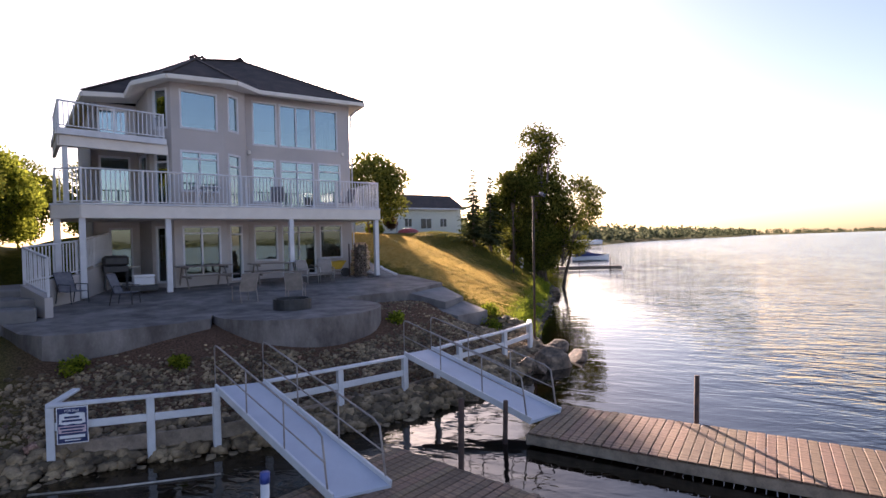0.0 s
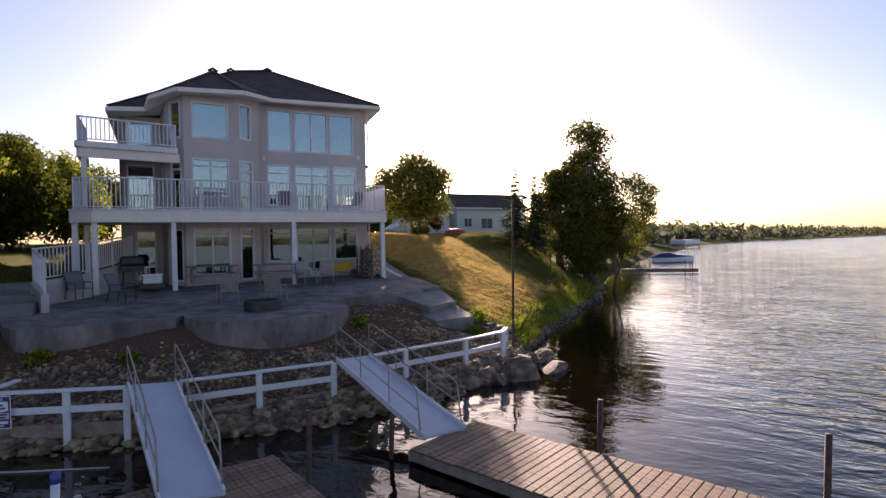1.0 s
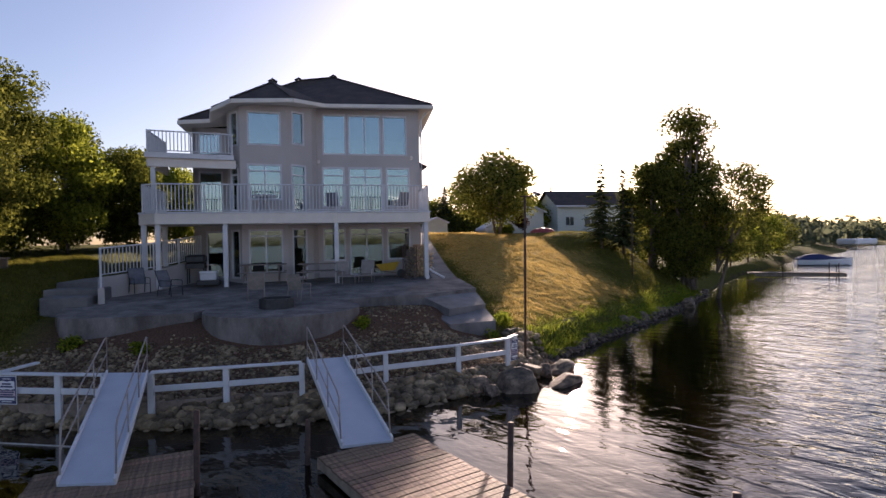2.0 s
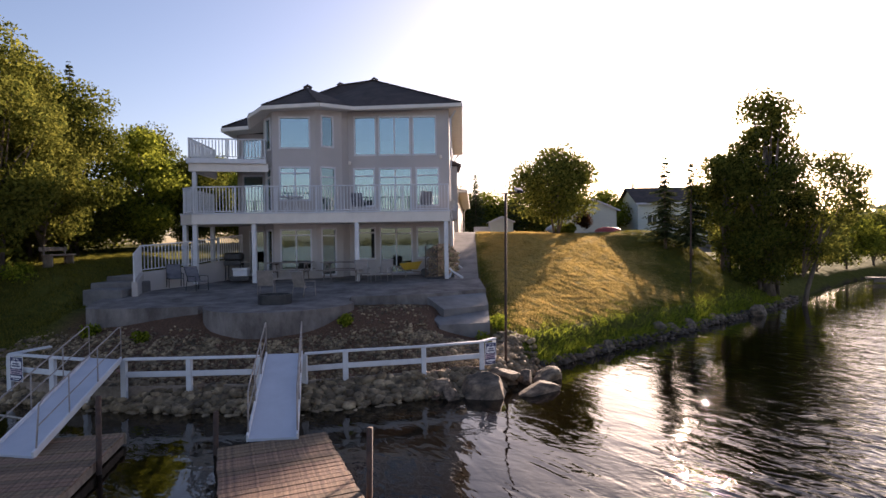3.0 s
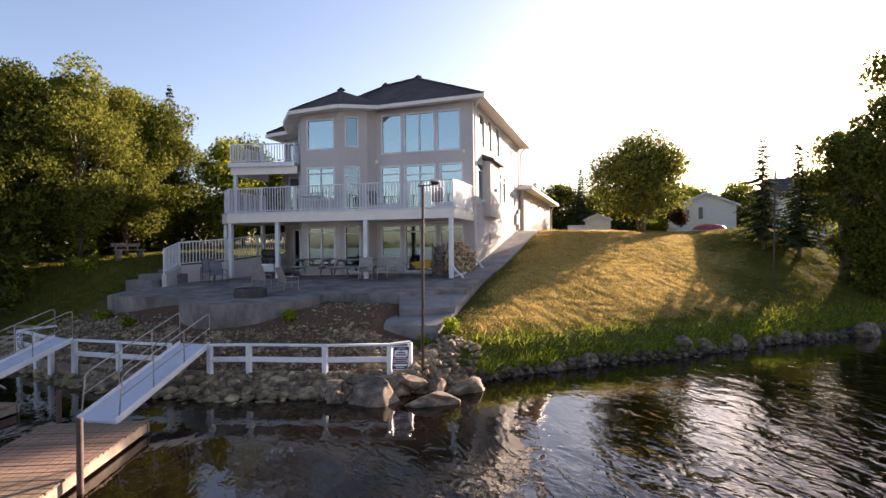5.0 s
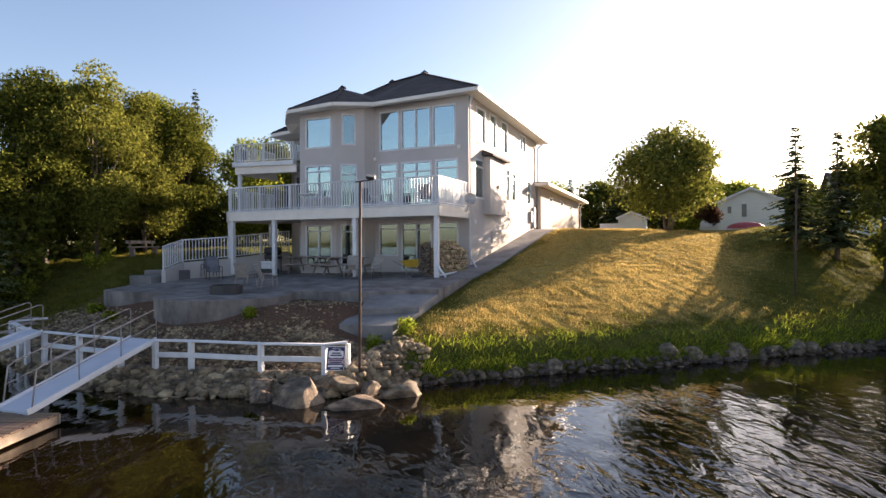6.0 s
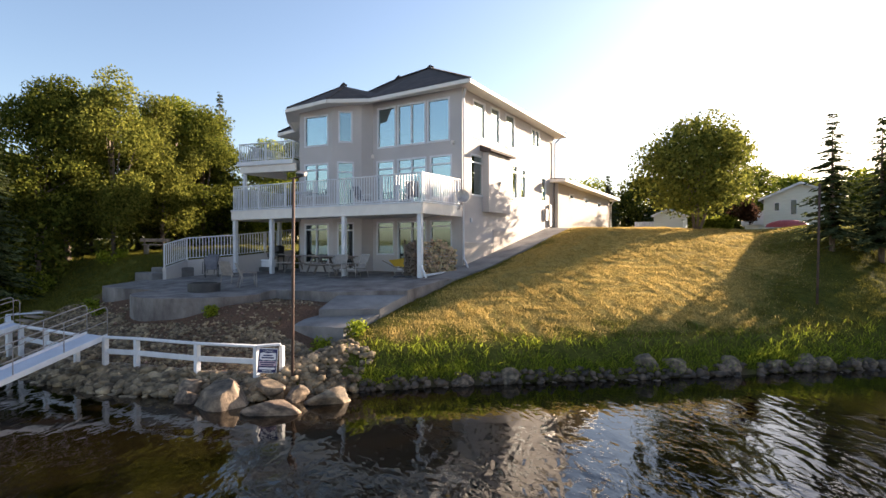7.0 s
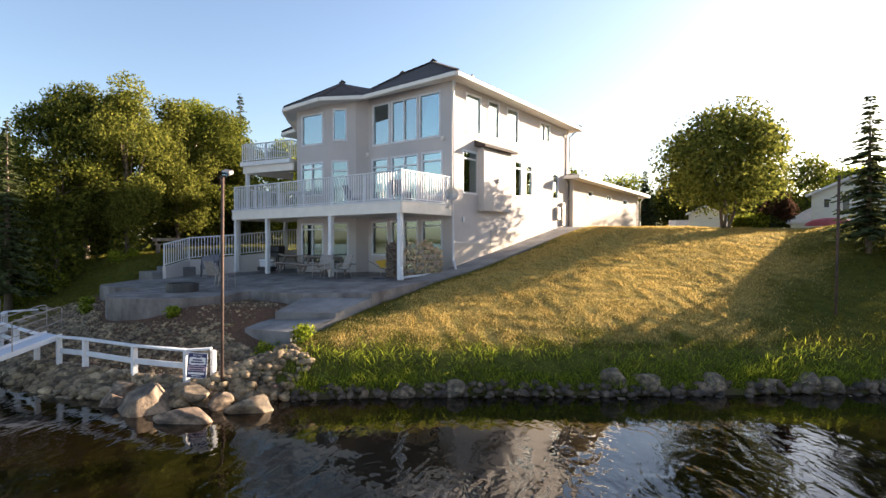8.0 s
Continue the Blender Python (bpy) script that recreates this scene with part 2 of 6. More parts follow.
def add_box(bm, x0, x1, y0, y1, z0, z1, bevel=0.0, m=None):
    r = bmesh.ops.create_cube(bm, size=1.0)
    vs = r["verts"]
    bmesh.ops.scale(bm, verts=vs, vec=(x1 - x0, y1 - y0, z1 - z0))
    bmesh.ops.translate(bm, verts=vs, vec=((x0 + x1) / 2, (y0 + y1) / 2, (z0 + z1) / 2))
    if bevel:
        es = list({e for v in vs for e in v.link_edges})
        vs = list({v for f in bmesh.ops.bevel(bm, geom=es, offset=bevel, segments=1, affect="EDGES")["faces"] for v in f.verts})
    if m is not None:
        bmesh.ops.transform(bm, matrix=m, verts=vs)
    return bm


def box(x0, x1, y0, y1, z0, z1, bevel=0.01):
    return add_box(bmesh.new(), x0, x1, y0, y1, z0, z1, bevel)


def beam(a, b, w, h, bevel=0.008, bm=None):
    """A bar of section w (sideways) x h (upright) from a to b."""
    bm = bm or bmesh.new()
    a, b = Vector(a), Vector(b)
    d = b - a
    q = d.to_track_quat("X", "Z")
    m = Matrix.LocRotScale((a + b) / 2, q, None)
    return add_box(bm, -d.length / 2, d.length / 2, -w / 2, w / 2, -h / 2, h / 2, bevel, m)


def tube(points, radius, sides=8, bm=None, radii=None):
    """A round pipe along points."""
    bm = bm or bmesh.new()
    pts = [Vector(p) for p in points]
    rings = []
    up = Vector((0, 0, 1))
    for i, p in enumerate(pts):
        d = (pts[min(i + 1, len(pts) - 1)] - pts[max(i - 1, 0)]).normalized()
        side = d.cross(up)
        if side.length < 1e-3:
            side = d.cross(Vector((1, 0, 0)))
        side.normalize()
        other = side.cross(d)
        r = radii[i] if radii else radius
        rings.append([bm.verts.new(p + (side * math.cos(a) + other * math.sin(a)) * r) for a in (2 * math.pi * k / sides for k in range(sides))])
    for a, b in zip(rings, rings[1:]):
        for k in range(sides):
            bm.faces.new((a[k], a[(k + 1) % sides], b[(k + 1) % sides], b[k]))
    bm.faces.new(rings[0][::-1]), bm.faces.new(rings[-1])
    return bm


def slab(outline, z0, z1, bm=None):
    """A flat slab on a plan outline; z1 may be a function of x and y."""
    bm = bm or bmesh.new()
    top = z1 if callable(z1) else (lambda x, y: z1)
    lo = [bm.verts.new((x, y, z0)) for x, y in outline]
    hi = [bm.verts.new((x, y, top(x, y))) for x, y in outline]
    n = len(outline)
    bm.faces.new(lo[::-1]), bm.faces.new(hi)
    for k in range(n):
        bm.faces.new((lo[k], lo[(k + 1) % n], hi[(k + 1) % n], hi[k]))
    bmesh.ops.recalc_face_normals(bm, faces=bm.faces)
    return bm


def wall(p, q, z0, z1, thick, holes=(), bm=None, z1q=None):
    """A wall from plan point p to q, its outer face to the right of the way, with holes (s0, s1, z0, z1) through it."""
    bm = bm or bmesh.new()
    p, q = Vector((*p, 0)), Vector((*q, 0))
    d = (q - p)
    length = d.length
    d.normalize()
    inward = Vector((-d.y, d.x, 0))
    z1q = z1 if z1q is None else z1q
    ss = sorted({0.0, length, *(h[0] for h in holes), *(h[1] for h in holes)})
    zs = sorted({z0, z1, *(h[2] for h in holes), *(h[3] for h in holes)})
    cache = {}

    def vert(i, j, k):
        if (i, j, k) not in cache:
            z = zs[j] if j < len(zs) - 1 else z1 + (z1q - z1) * ss[i] / length
            v = p + d * ss[i] + inward * (thick * k)
            cache[i, j, k] = bm.verts.new((v.x, v.y, z))
        return cache[i, j, k]

    def solid(i, j):
        if not (0 <= i < len(ss) - 1 and 0 <= j < len(zs) - 1):
            return False
        s, z = (ss[i] + ss[i + 1]) / 2, (zs[j] + zs[j + 1]) / 2
        return not any(h[0] < s < h[1] and h[2] < z < h[3] for h in holes)

    for i in range(len(ss) - 1):
        for j in range(len(zs) - 1):
            if not solid(i, j):
                continue
            bm.faces.new((vert(i, j, 0), vert(i + 1, j, 0), vert(i + 1, j + 1, 0), vert(i, j + 1, 0)))
            bm.faces.new((vert(i, j, 1), vert(i, j + 1, 1), vert(i + 1, j + 1, 1), vert(i + 1, j, 1)))
            if not solid(i - 1, j):
                bm.faces.new((vert(i, j, 0), vert(i, j + 1, 0), vert(i, j + 1, 1), vert(i, j, 1)))
            if not solid(i + 1, j):
                bm.faces.new((vert(i + 1, j, 0), vert(i + 1, j, 1), vert(i + 1, j + 1, 1), vert(i + 1, j + 1, 0)))
            if not solid(i, j - 1):
                bm.faces.new((vert(i, j, 0), vert(i, j, 1), vert(i + 1, j, 1), vert(i + 1, j, 0)))
            if not solid(i, j + 1):
                bm.faces.new((vert(i, j + 1, 0), vert(i + 1, j + 1, 0), vert(i + 1, j + 1, 1), vert(i, j + 1, 1)))
    return bm


def glazing(parent, p, q, hole, glass, bars=(), shelf=None, name="window", inset=0.06, frame_w=0.06, label="", frame_material=None):
    """A window in a wall's hole: frame, upright bars at fractions of the width, a cross bar at shelf (fraction of height), panes."""
    fm = frame_material or WHITE
    p, q = Vector((*p, 0)), Vector((*q, 0))
    d = (q - p).normalized()
    m = Matrix(((d.x, -d.y, 0, p.x), (d.y, d.x, 0, p.y), (0, 0, 1, 0), (0, 0, 0, 1)))
    s0, s1, z0, z1 = hole
    bm = bmesh.new()
    w, dep = frame_w * 0.8, 0.09
    y0, y1 = -0.015, dep
    add_box(bm, s0 - 0.02, s0 + w, y0, y1, z0 - 0.03, z1 + 0.03, 0.006, m)
    add_box(bm, s1 - w, s1 + 0.02, y0, y1, z0 - 0.03, z1 + 0.03, 0.006, m)
    add_box(bm, s0 + w, s1 - w, y0 + 0.003, y1, z1 - w, z1 + 0.03, 0.006, m)
    add_box(bm, s0 + w, s1 - w, y0 - 0.02, y1, z0 - 0.03, z0 + w, 0.006, m)
    win = part(name, bm, fm, parent, label)
    xs = [s0 + w] + [s0 + (s1 - s0) * f for f in bars] + [s1 - w]
    for x in xs[1:-1]:
        part("mullion", add_box(bmesh.new(), x - 0.03, x + 0.03, y0 + 0.006, y1 - 0.01, z0 + w, z1 - w, 0.005, m), fm, win)
    zs = [z0 + w, z1 - w] if shelf is None else [z0 + w, z0 + (z1 - z0) * shelf, z1 - w]
    if shelf is not None:
        zc = zs[1]
        part("transom", add_box(bmesh.new(), s0 + w, s1 - w, y0 + 0.009, y1 - 0.013, zc - 0.03, zc + 0.03, 0.005, m), fm, win)
        part("blind", add_box(bmesh.new(), s0 + w, s1 - w, 0.10, 0.115, zc + 0.03, z1 - w, 0, m), BLIND, win)
    for a, b in zip(xs, xs[1:]):
        for c, e in zip(zs, zs[1:]):
            pane = part("pane", add_box(bmesh.new(), a, b, inset - 0.006, inset + 0.006, c, e, 0, m), glass, win)
            pane.visible_shadow = False
    return win


# ---- ground and water ----
WZ = -0.5
SHORE = [(-3000, -420), (-300, -40), (-60, -13.5), (-30, -10.6), (-18, -9.0), (-13.5, -8.4), (-11.2, -8.7), (-9, -9.2), (-7.1, -9.75), (-4.5, -10.0), (-2.6, -9.7),
         (-0.3, -8.95), (1.1, -8.4), (2.2, -6.9), (4.0, -5.1), (6.2, -3.2), (8.8, -1.2), (11.5, 1.2), (14.2, 3.4), (18.5, 7.3), (24.5, 13.6), (34, 22.5), (54, 38.5), (100, 72),
         (135, 98), (200, 140), (281, 175), (1000, 392), (2000, 560), (3000, 640)]
SIDE = [(-9, -0.4), (-5.3, 0.55), (-2.65, 1.17), (-0.4, 1.55), (3, 2.05), (11, 3.72), (14, 3.88), (400, 3.9)]


def smooth_step(a, b, x):
    t = min(max((x - a) / (b - a), 0), 1)
    return t * t * (3 - 2 * t)


def along(table, x):
    if x <= table[0][0]:
        return table[0][1]
    for (a, u), (b, v) in zip(table, table[1:]):
        if x <= b:
            return u + (v - u) * (x - a) / (b - a)
    return table[-1][1]


def inland(x, y):
    """Signed distance from the shoreline, more than 0 on land."""
    best, sign = 1e18, 1
    for (ax, ay), (bx, by) in zip(SHORE, SHORE[1:]):
        ux, uy = bx - ax, by - ay
        t = min(max(((x - ax) * ux + (y - ay) * uy) / (ux * ux + uy * uy), 0), 1)
        ex, ey = x - ax - t * ux, y - ay - t * uy
        q = ex * ex + ey * ey
        if q < best:
            best, sign = q, 1 if ux * ey - uy * ex >= 0 else -1
    return sign * math.sqrt(best)


LEFT_RISE = [(0, -0.5), (0.8, -0.12), (2.2, 0.4), (3.0, 0.78), (3.8, 1.1), (4.4, 1.2), (5, 1.24), (9, 1.7), (14, 2.0), (24, 2.35), (60, 3.2), (400, 5)]


def ground_height(x, y):
    d = inland(x, y)
    if d < 0:
        return WZ - 0.1 - min(2.2, -d * 0.22)
    slope = (0.34 + 0.24 * smooth_step(10, 14, x)) * (1 - 0.8 * smooth_step(15.5, 20, x))
    right = WZ + min(d / 0.8, 1) * 0.85 + slope * max(d - 0.8, 0)
    top = 3.9 - 1.9 * smooth_step(15.5, 21, x) * (1 - smooth_step(14, 22, y) * (1 - smooth_step(20, 30, x)))
    right = right if right < top - 0.6 else top - 0.6 + 0.6 * (1 - math.exp(-(right - top + 0.6) / 0.6))
    right = min(right, along(SIDE, y) + 0.12 * max(x - 1.2, 0)) if x < 20 else right
    left = along(LEFT_RISE, d)
    left += smooth_step(-11.7, -14.2, x) * smooth_step(3.4, 5.6, d) * (1 - smooth_step(30, 60, d))
    left += (3.88 - left) * smooth_step(11.5, 15, y) * smooth_step(-16, -9, x)
    if -12.6 < x < 1.3 and -6.2 < y < 13:
        left = min(left, 1.24 - 0.1 * smooth_step(-4.2, -3.2, x) * (1 - smooth_step(-3.6, -2.6, y)))
    w = smooth_step(0.75, 1.35, x)
    z = left + (right - left) * w
    rough = noise.noise((x * 0.35, y * 0.35, 0.3)) * 0.07 + noise.noise((x * 1.3, y * 1.3, 2.3)) * 0.03
    return z + rough * min(d / 2, 1)


def spaced(lo, hi, step, far_lo, far_hi):
    xs = [lo + step * i for i in range(int((hi - lo) / step) + 1)]
    s, x = step, xs[-1]
    while x < far_hi:
        s *= 1.22
        x += s
        xs.append(min(x, far_hi))
    s, x = step, xs[0]
    while x > far_lo:
        s *= 1.22
        x -= s
        xs.insert(0, max(x, far_lo))
    return xs


def ground_material():
    """Dry lawn, greener towards the shore and the shade, dirt and gravel by the lake wall; all by broad noise and place."""
    m = bpy.data.materials.new("ground")
    m.use_nodes = True
    n, l = m.node_tree.nodes, m.node_tree.links
    b = n["Principled BSDF"]
    b.inputs["Roughness"].default_value, b.inputs["Specular IOR Level"].default_value = 1.0, 0.05
    col = n.new("ShaderNodeVertexColor")
    col.layer_name = "cover"
    sep = n.new("ShaderNodeSeparateColor")
    l.new(col.outputs[0], sep.inputs[0])
    at = n.new("ShaderNodeTexCoord")
    nz, fz = n.new("ShaderNodeTexNoise"), n.new("ShaderNodeTexNoise")
    nz.inputs["Scale"].default_value, nz.inputs["Detail"].default_value = 0.7, 8
    fz.inputs["Scale"].default_value, fz.inputs["Detail"].default_value = 28, 5
    l.new(at.outputs["Object"], nz.inputs["Vector"]), l.new(at.outputs["Object"], fz.inputs["Vector"])

    def ramp(fac, a, c, p=0.3, q=0.7):
        r = n.new("ShaderNodeValToRGB")
        r.color_ramp.elements[0].color, r.color_ramp.elements[1].color = (*a, 1), (*c, 1)
        r.color_ramp.elements[0].position, r.color_ramp.elements[1].position = p, q
        l.new(fac, r.inputs[0])
        return r.outputs[0]

    def mix(fac, a, c):
        x = n.new("ShaderNodeMix")
        x.data_type = "RGBA"
        l.new(fac, x.inputs[0]), l.new(a, x.inputs[6]), l.new(c, x.inputs[7])
        return x.outputs[2]

    mz = n.new("ShaderNodeTexNoise")
    mz.inputs["Scale"].default_value, mz.inputs["Detail"].default_value, mz.inputs["Roughness"].default_value = 4.5, 6, 0.7
    st = n.new("ShaderNodeMapping")
    st.inputs["Rotation"].default_value, st.inputs["Scale"].default_value = (0, 0, radians(40)), (0.45, 1, 1)
    l.new(at.outputs["Object"], st.inputs[0]), l.new(st.outputs[0], mz.inputs["Vector"])
    tone = n.new("ShaderNodeMath")
    tone.operation, tone.inputs[1].default_value = "MULTIPLY_ADD", 0.55
    half = n.new("ShaderNodeMath")
    half.operation, half.inputs[1].default_value = "MULTIPLY", 0.45
    l.new(fz.outputs[0], half.inputs[0]), l.new(mz.outputs[0], tone.inputs[0]), l.new(half.outputs[0], tone.inputs[2])
    dry = mix(nz.outputs[0], ramp(tone.outputs[0], (0.14, 0.10, 0.028), (0.58, 0.42, 0.15), 0.38, 0.62), ramp(tone.outputs[0], (0.10, 0.085, 0.022), (0.31, 0.25, 0.073), 0.38, 0.62))
    green = ramp(tone.outputs[0], (0.032, 0.038, 0.009), (0.13, 0.125, 0.026), 0.36, 0.64)
    soil = ramp(fz.outputs[0], (0.06, 0.035, 0.024), (0.19, 0.112, 0.075))
    bed = ramp(nz.outputs[0], (0.03, 0.022, 0.014), (0.10, 0.075, 0.045))
    c = mix(sep.outputs[0], dry, green)
    c = mix(sep.outputs[1], c, soil)
    c = mix(sep.outputs[2], c, bed)
    l.new(c, b.inputs["Base Color"])
    bp = n.new("ShaderNodeBump")
    bp.inputs["Strength"].default_value, bp.inputs["Distance"].default_value = 1.0, 0.07
    l.new(tone.outputs[0], bp.inputs["Height"]), l.new(bp.outputs[0], b.inputs["Normal"])
    return m


def cover(x, y, d):
    """Shares of green, soil and lake bed at a place."""
    wob = noise.noise((x * 0.5, y * 0.5, 7)) * 0.5
    wob2 = noise.noise((x * 1.6, y * 1.6, 3)) + wob
    green = max(1 - smooth_step(0.7, 2.2, d + wob2 * 1.2), smooth_step(9.5, 12.5, x + wob * 3), smooth_step(-9.5, -12, x) * 0.9, 1 - smooth_step(1.4, 2.6, x + wob))
    soil = (1 - smooth_step(0.9, 1.6, x + wob)) * (1 - smooth_step(5.0, 7, d)) * smooth_step(-12.5, -10.5, x + wob)
    return min(green, 1), soil, 1.0 if d < 0.1 else 0.0


FIELD = {}


def field(key, x, y):
    """The ground's height, greenness or distance from the shore at many places at once, between the ground's own vertices."""
    gx, gy, f = FIELD["x"], FIELD["y"], FIELD[key]
    i, j = np.clip(np.searchsorted(gx, x) - 1, 0, len(gx) - 2), np.clip(np.searchsorted(gy, y) - 1, 0, len(gy) - 2)
    u, v = (x - gx[i]) / (gx[i + 1] - gx[i]), (y - gy[j]) / (gy[j + 1] - gy[j])
    return (f[j, i] * (1 - u) + f[j, i + 1] * u) * (1 - v) + (f[j + 1, i] * (1 - u) + f[j + 1, i + 1] * u) * v


def build_ground():
    xs, ys = spaced(-30, 40, 0.33, -3000, 3000), spaced(-13, 34, 0.33, -3000, 3000)
    verts, faces, cols, away = [], [], [], []
    for y in ys:
        for x in xs:
            d = inland(x, y)
            verts.append((x, y, ground_height(x, y)))
            cols.append(cover(x, y, d))
            away.append(d)
    w = len(xs)
    for j in range(len(ys) - 1):
        for i in range(w - 1):
            k = j * w + i
            faces.append((k, k + 1, k + w + 1, k + w))
    grid = (len(ys), len(xs))
    FIELD.update(x=np.array(xs), y=np.array(ys), z=np.array([v[2] for v in verts]).reshape(grid), green=np.array([c[0] for c in cols]).reshape(grid), inland=np.array(away).reshape(grid))
    me = mesh_of("ground", verts, faces, ground_material(), True)
    at = me.color_attributes.new("cover", "FLOAT_COLOR", "POINT")
    for k, (r, g, b) in enumerate(cols):
        at.data[k].color = (r, g, b, 1)
    return tagged(new("ground", me), "dry brown and green lawn sloping down to the lake shore", "ground", kind="structure")


build_ground()
bm = bmesh.new()
vs = [bm.verts.new(v) for v in ((-3000, -3000, WZ), (3000, -3000, WZ), (3000, 3000, WZ), (-3000, 3000, WZ))]
bm.faces.new(vs)
lake = whole("water", bm, WATER, "rippled brown lake water reflecting sky and trees", "water", "structure")


# ---- the lake house ----
PATIO, DECK, BALCONY, EAVE = 1.80, 4.54, 6.88, 9.25
A, B, C, D, E = (-7.35, 1.22), (-5.55, 1.42), (-4.55, 2.2), (-4.35, 2.75), (0.25, 2.75)
BACK_R, BACK_L, LEFT_F, LEFT_I, BAY_L = (0.75, 12.1), (-9.6, 12.1), (-9.6, 3.3), (-8.15, 3.3), (-7.95, 1.95)
house = thing("lake_house", (-4, 7, PATIO), "three-storey beige stucco lake house with dark shingle hip roof", "house")
T = 0.22


def facade(name, p, q, holes, glass, z0=1.5, z1=EAVE + 0.15, z1q=None):
    """One wall of the house with its windows; holes: (s0, s1, z0, z1, bars, shelf)."""
    w = part(name, wall(p, q, z0, z1, T, [h[:4] for h in holes], z1q=z1q), STUCCO, house)
    for h in holes:
        g = PANE if h[2] > 4 else PANE_LOW
        glazing(house, p, q, h[:4], g, h[4], h[5])
    return w


# storey heights: walkout floor, main floor, upper floor
LOW, MID, UP = (2.05, 3.95), (4.62, 6.68), (7.27, 9.03)
main = [(0.27, 1.26, *UP, (), None), (1.38, 2.82, *UP, (0.5,), None), (2.93, 4.0, *UP, (), None),
        (0.22, 1.17, 4.95, 6.68, (), 0.80), (1.38, 2.85, 4.62, 6.68, (0.5,), 0.80), (3.06, 4.10, 4.95, 6.68, (), 0.80),
        (0.22, 1.17, 2.55, 3.98, (), 0.84), (1.38, 2.85, 1.9, 3.98, (0.5,), 0.86), (3.06, 4.10, 2.55, 3.98, (), 0.84)]
facade("front_wall", D, E, main, PANE)
facade("bay_return", C, D, [], PANE)
facade("bay_side_wall", B, C, [(0.28, 0.86, 7.50, 8.85, (), None), (0.22, 0.92, 4.64, 6.62, (), 0.78), (0.22, 0.92, 1.9, 3.95, (), 0.84)], PANE)
facade("bay_front_wall", A, B, [(0.30, 1.58, 7.38, 8.72, (), None), (0.28, 1.58, 5.15, 6.58, (0.5,), 0.82), (0.28, 1.58, 2.15, 3.90, (0.5,), 0.86)], PANE)
facade("bay_left_wall", BAY_L, A, [(0.22, 0.78, 7.35, 8.72, (), None), (0.22, 0.78, 4.66, 6.55, (), 0.8), (0.18, 0.80, 1.95, 3.9, (), None)], PANE, z1=8.85, z1q=8.98)
facade("bay_left_return", LEFT_I, BAY_L, [(0.25, 1.05, 4.62, 6.5, (), None)], PANE, z1=8.5, z1q=8.8)
facade("left_front_wall", LEFT_F, LEFT_I, [(0.25, 1.15, 6.95, 8.2, (), None), (0.25, 1.2, 4.62, 6.5, (), None), (0.5, 1.2, 1.9, 3.9, (), None)], PANE, z1=8.42)
facade("left_wall", BACK_L, LEFT_F, [], PANE, z1=8.5)
facade("back_wall", BACK_R, BACK_L, [], PANE, z1=8.95, z1q=8.5)
side = [(0.85, 1.85, 7.5, 9.05, (), None), (2.35, 3.15, 7.5, 9.05, (), None), (3.75, 4.65, 7.5, 9.02, (), None), (6.5, 7.45, 7.95, 8.85, (0.5,), None),
        (0.65, 1.65, 5.05, 6.75, (), 0.82), (4.35, 4.95, 5.15, 6.75, (), 0.8), (5.25, 5.85, 5.25, 6.65, (), 0.8), (7.7, 8.3, 5.25, 6.5, (), None)]
facade("side_wall", E, BACK_R, side, PANE, z1q=8.95)
inner = [(x * 0.985 - 0.06, y * 0.985 + 0.12) for x, y in (LEFT_I, BAY_L, A, B, C, D, E, BACK_R, BACK_L, LEFT_F)]
for k, z in enumerate((1.72, 4.36, 6.86, 9.2)):
    part("floor_slab" if k < 3 else "attic_floor", slab([(max(min(x, 0.03), -9.4 if k < 3 else -6.8), max(min(y, 11.9), 1.5 if k < 3 else 3.0)) for x, y in inner], z, z + 0.14), INTERIOR, house)
part("partition", box(-9.3, 0.0, 6.4, 6.52, 1.86, 8.6), INTERIOR, house)
part("foundation", slab([LEFT_F, LEFT_I, BAY_L, A, B, C, D, E, BACK_R, BACK_L], 0.6, 1.7), CONCRETE, house)


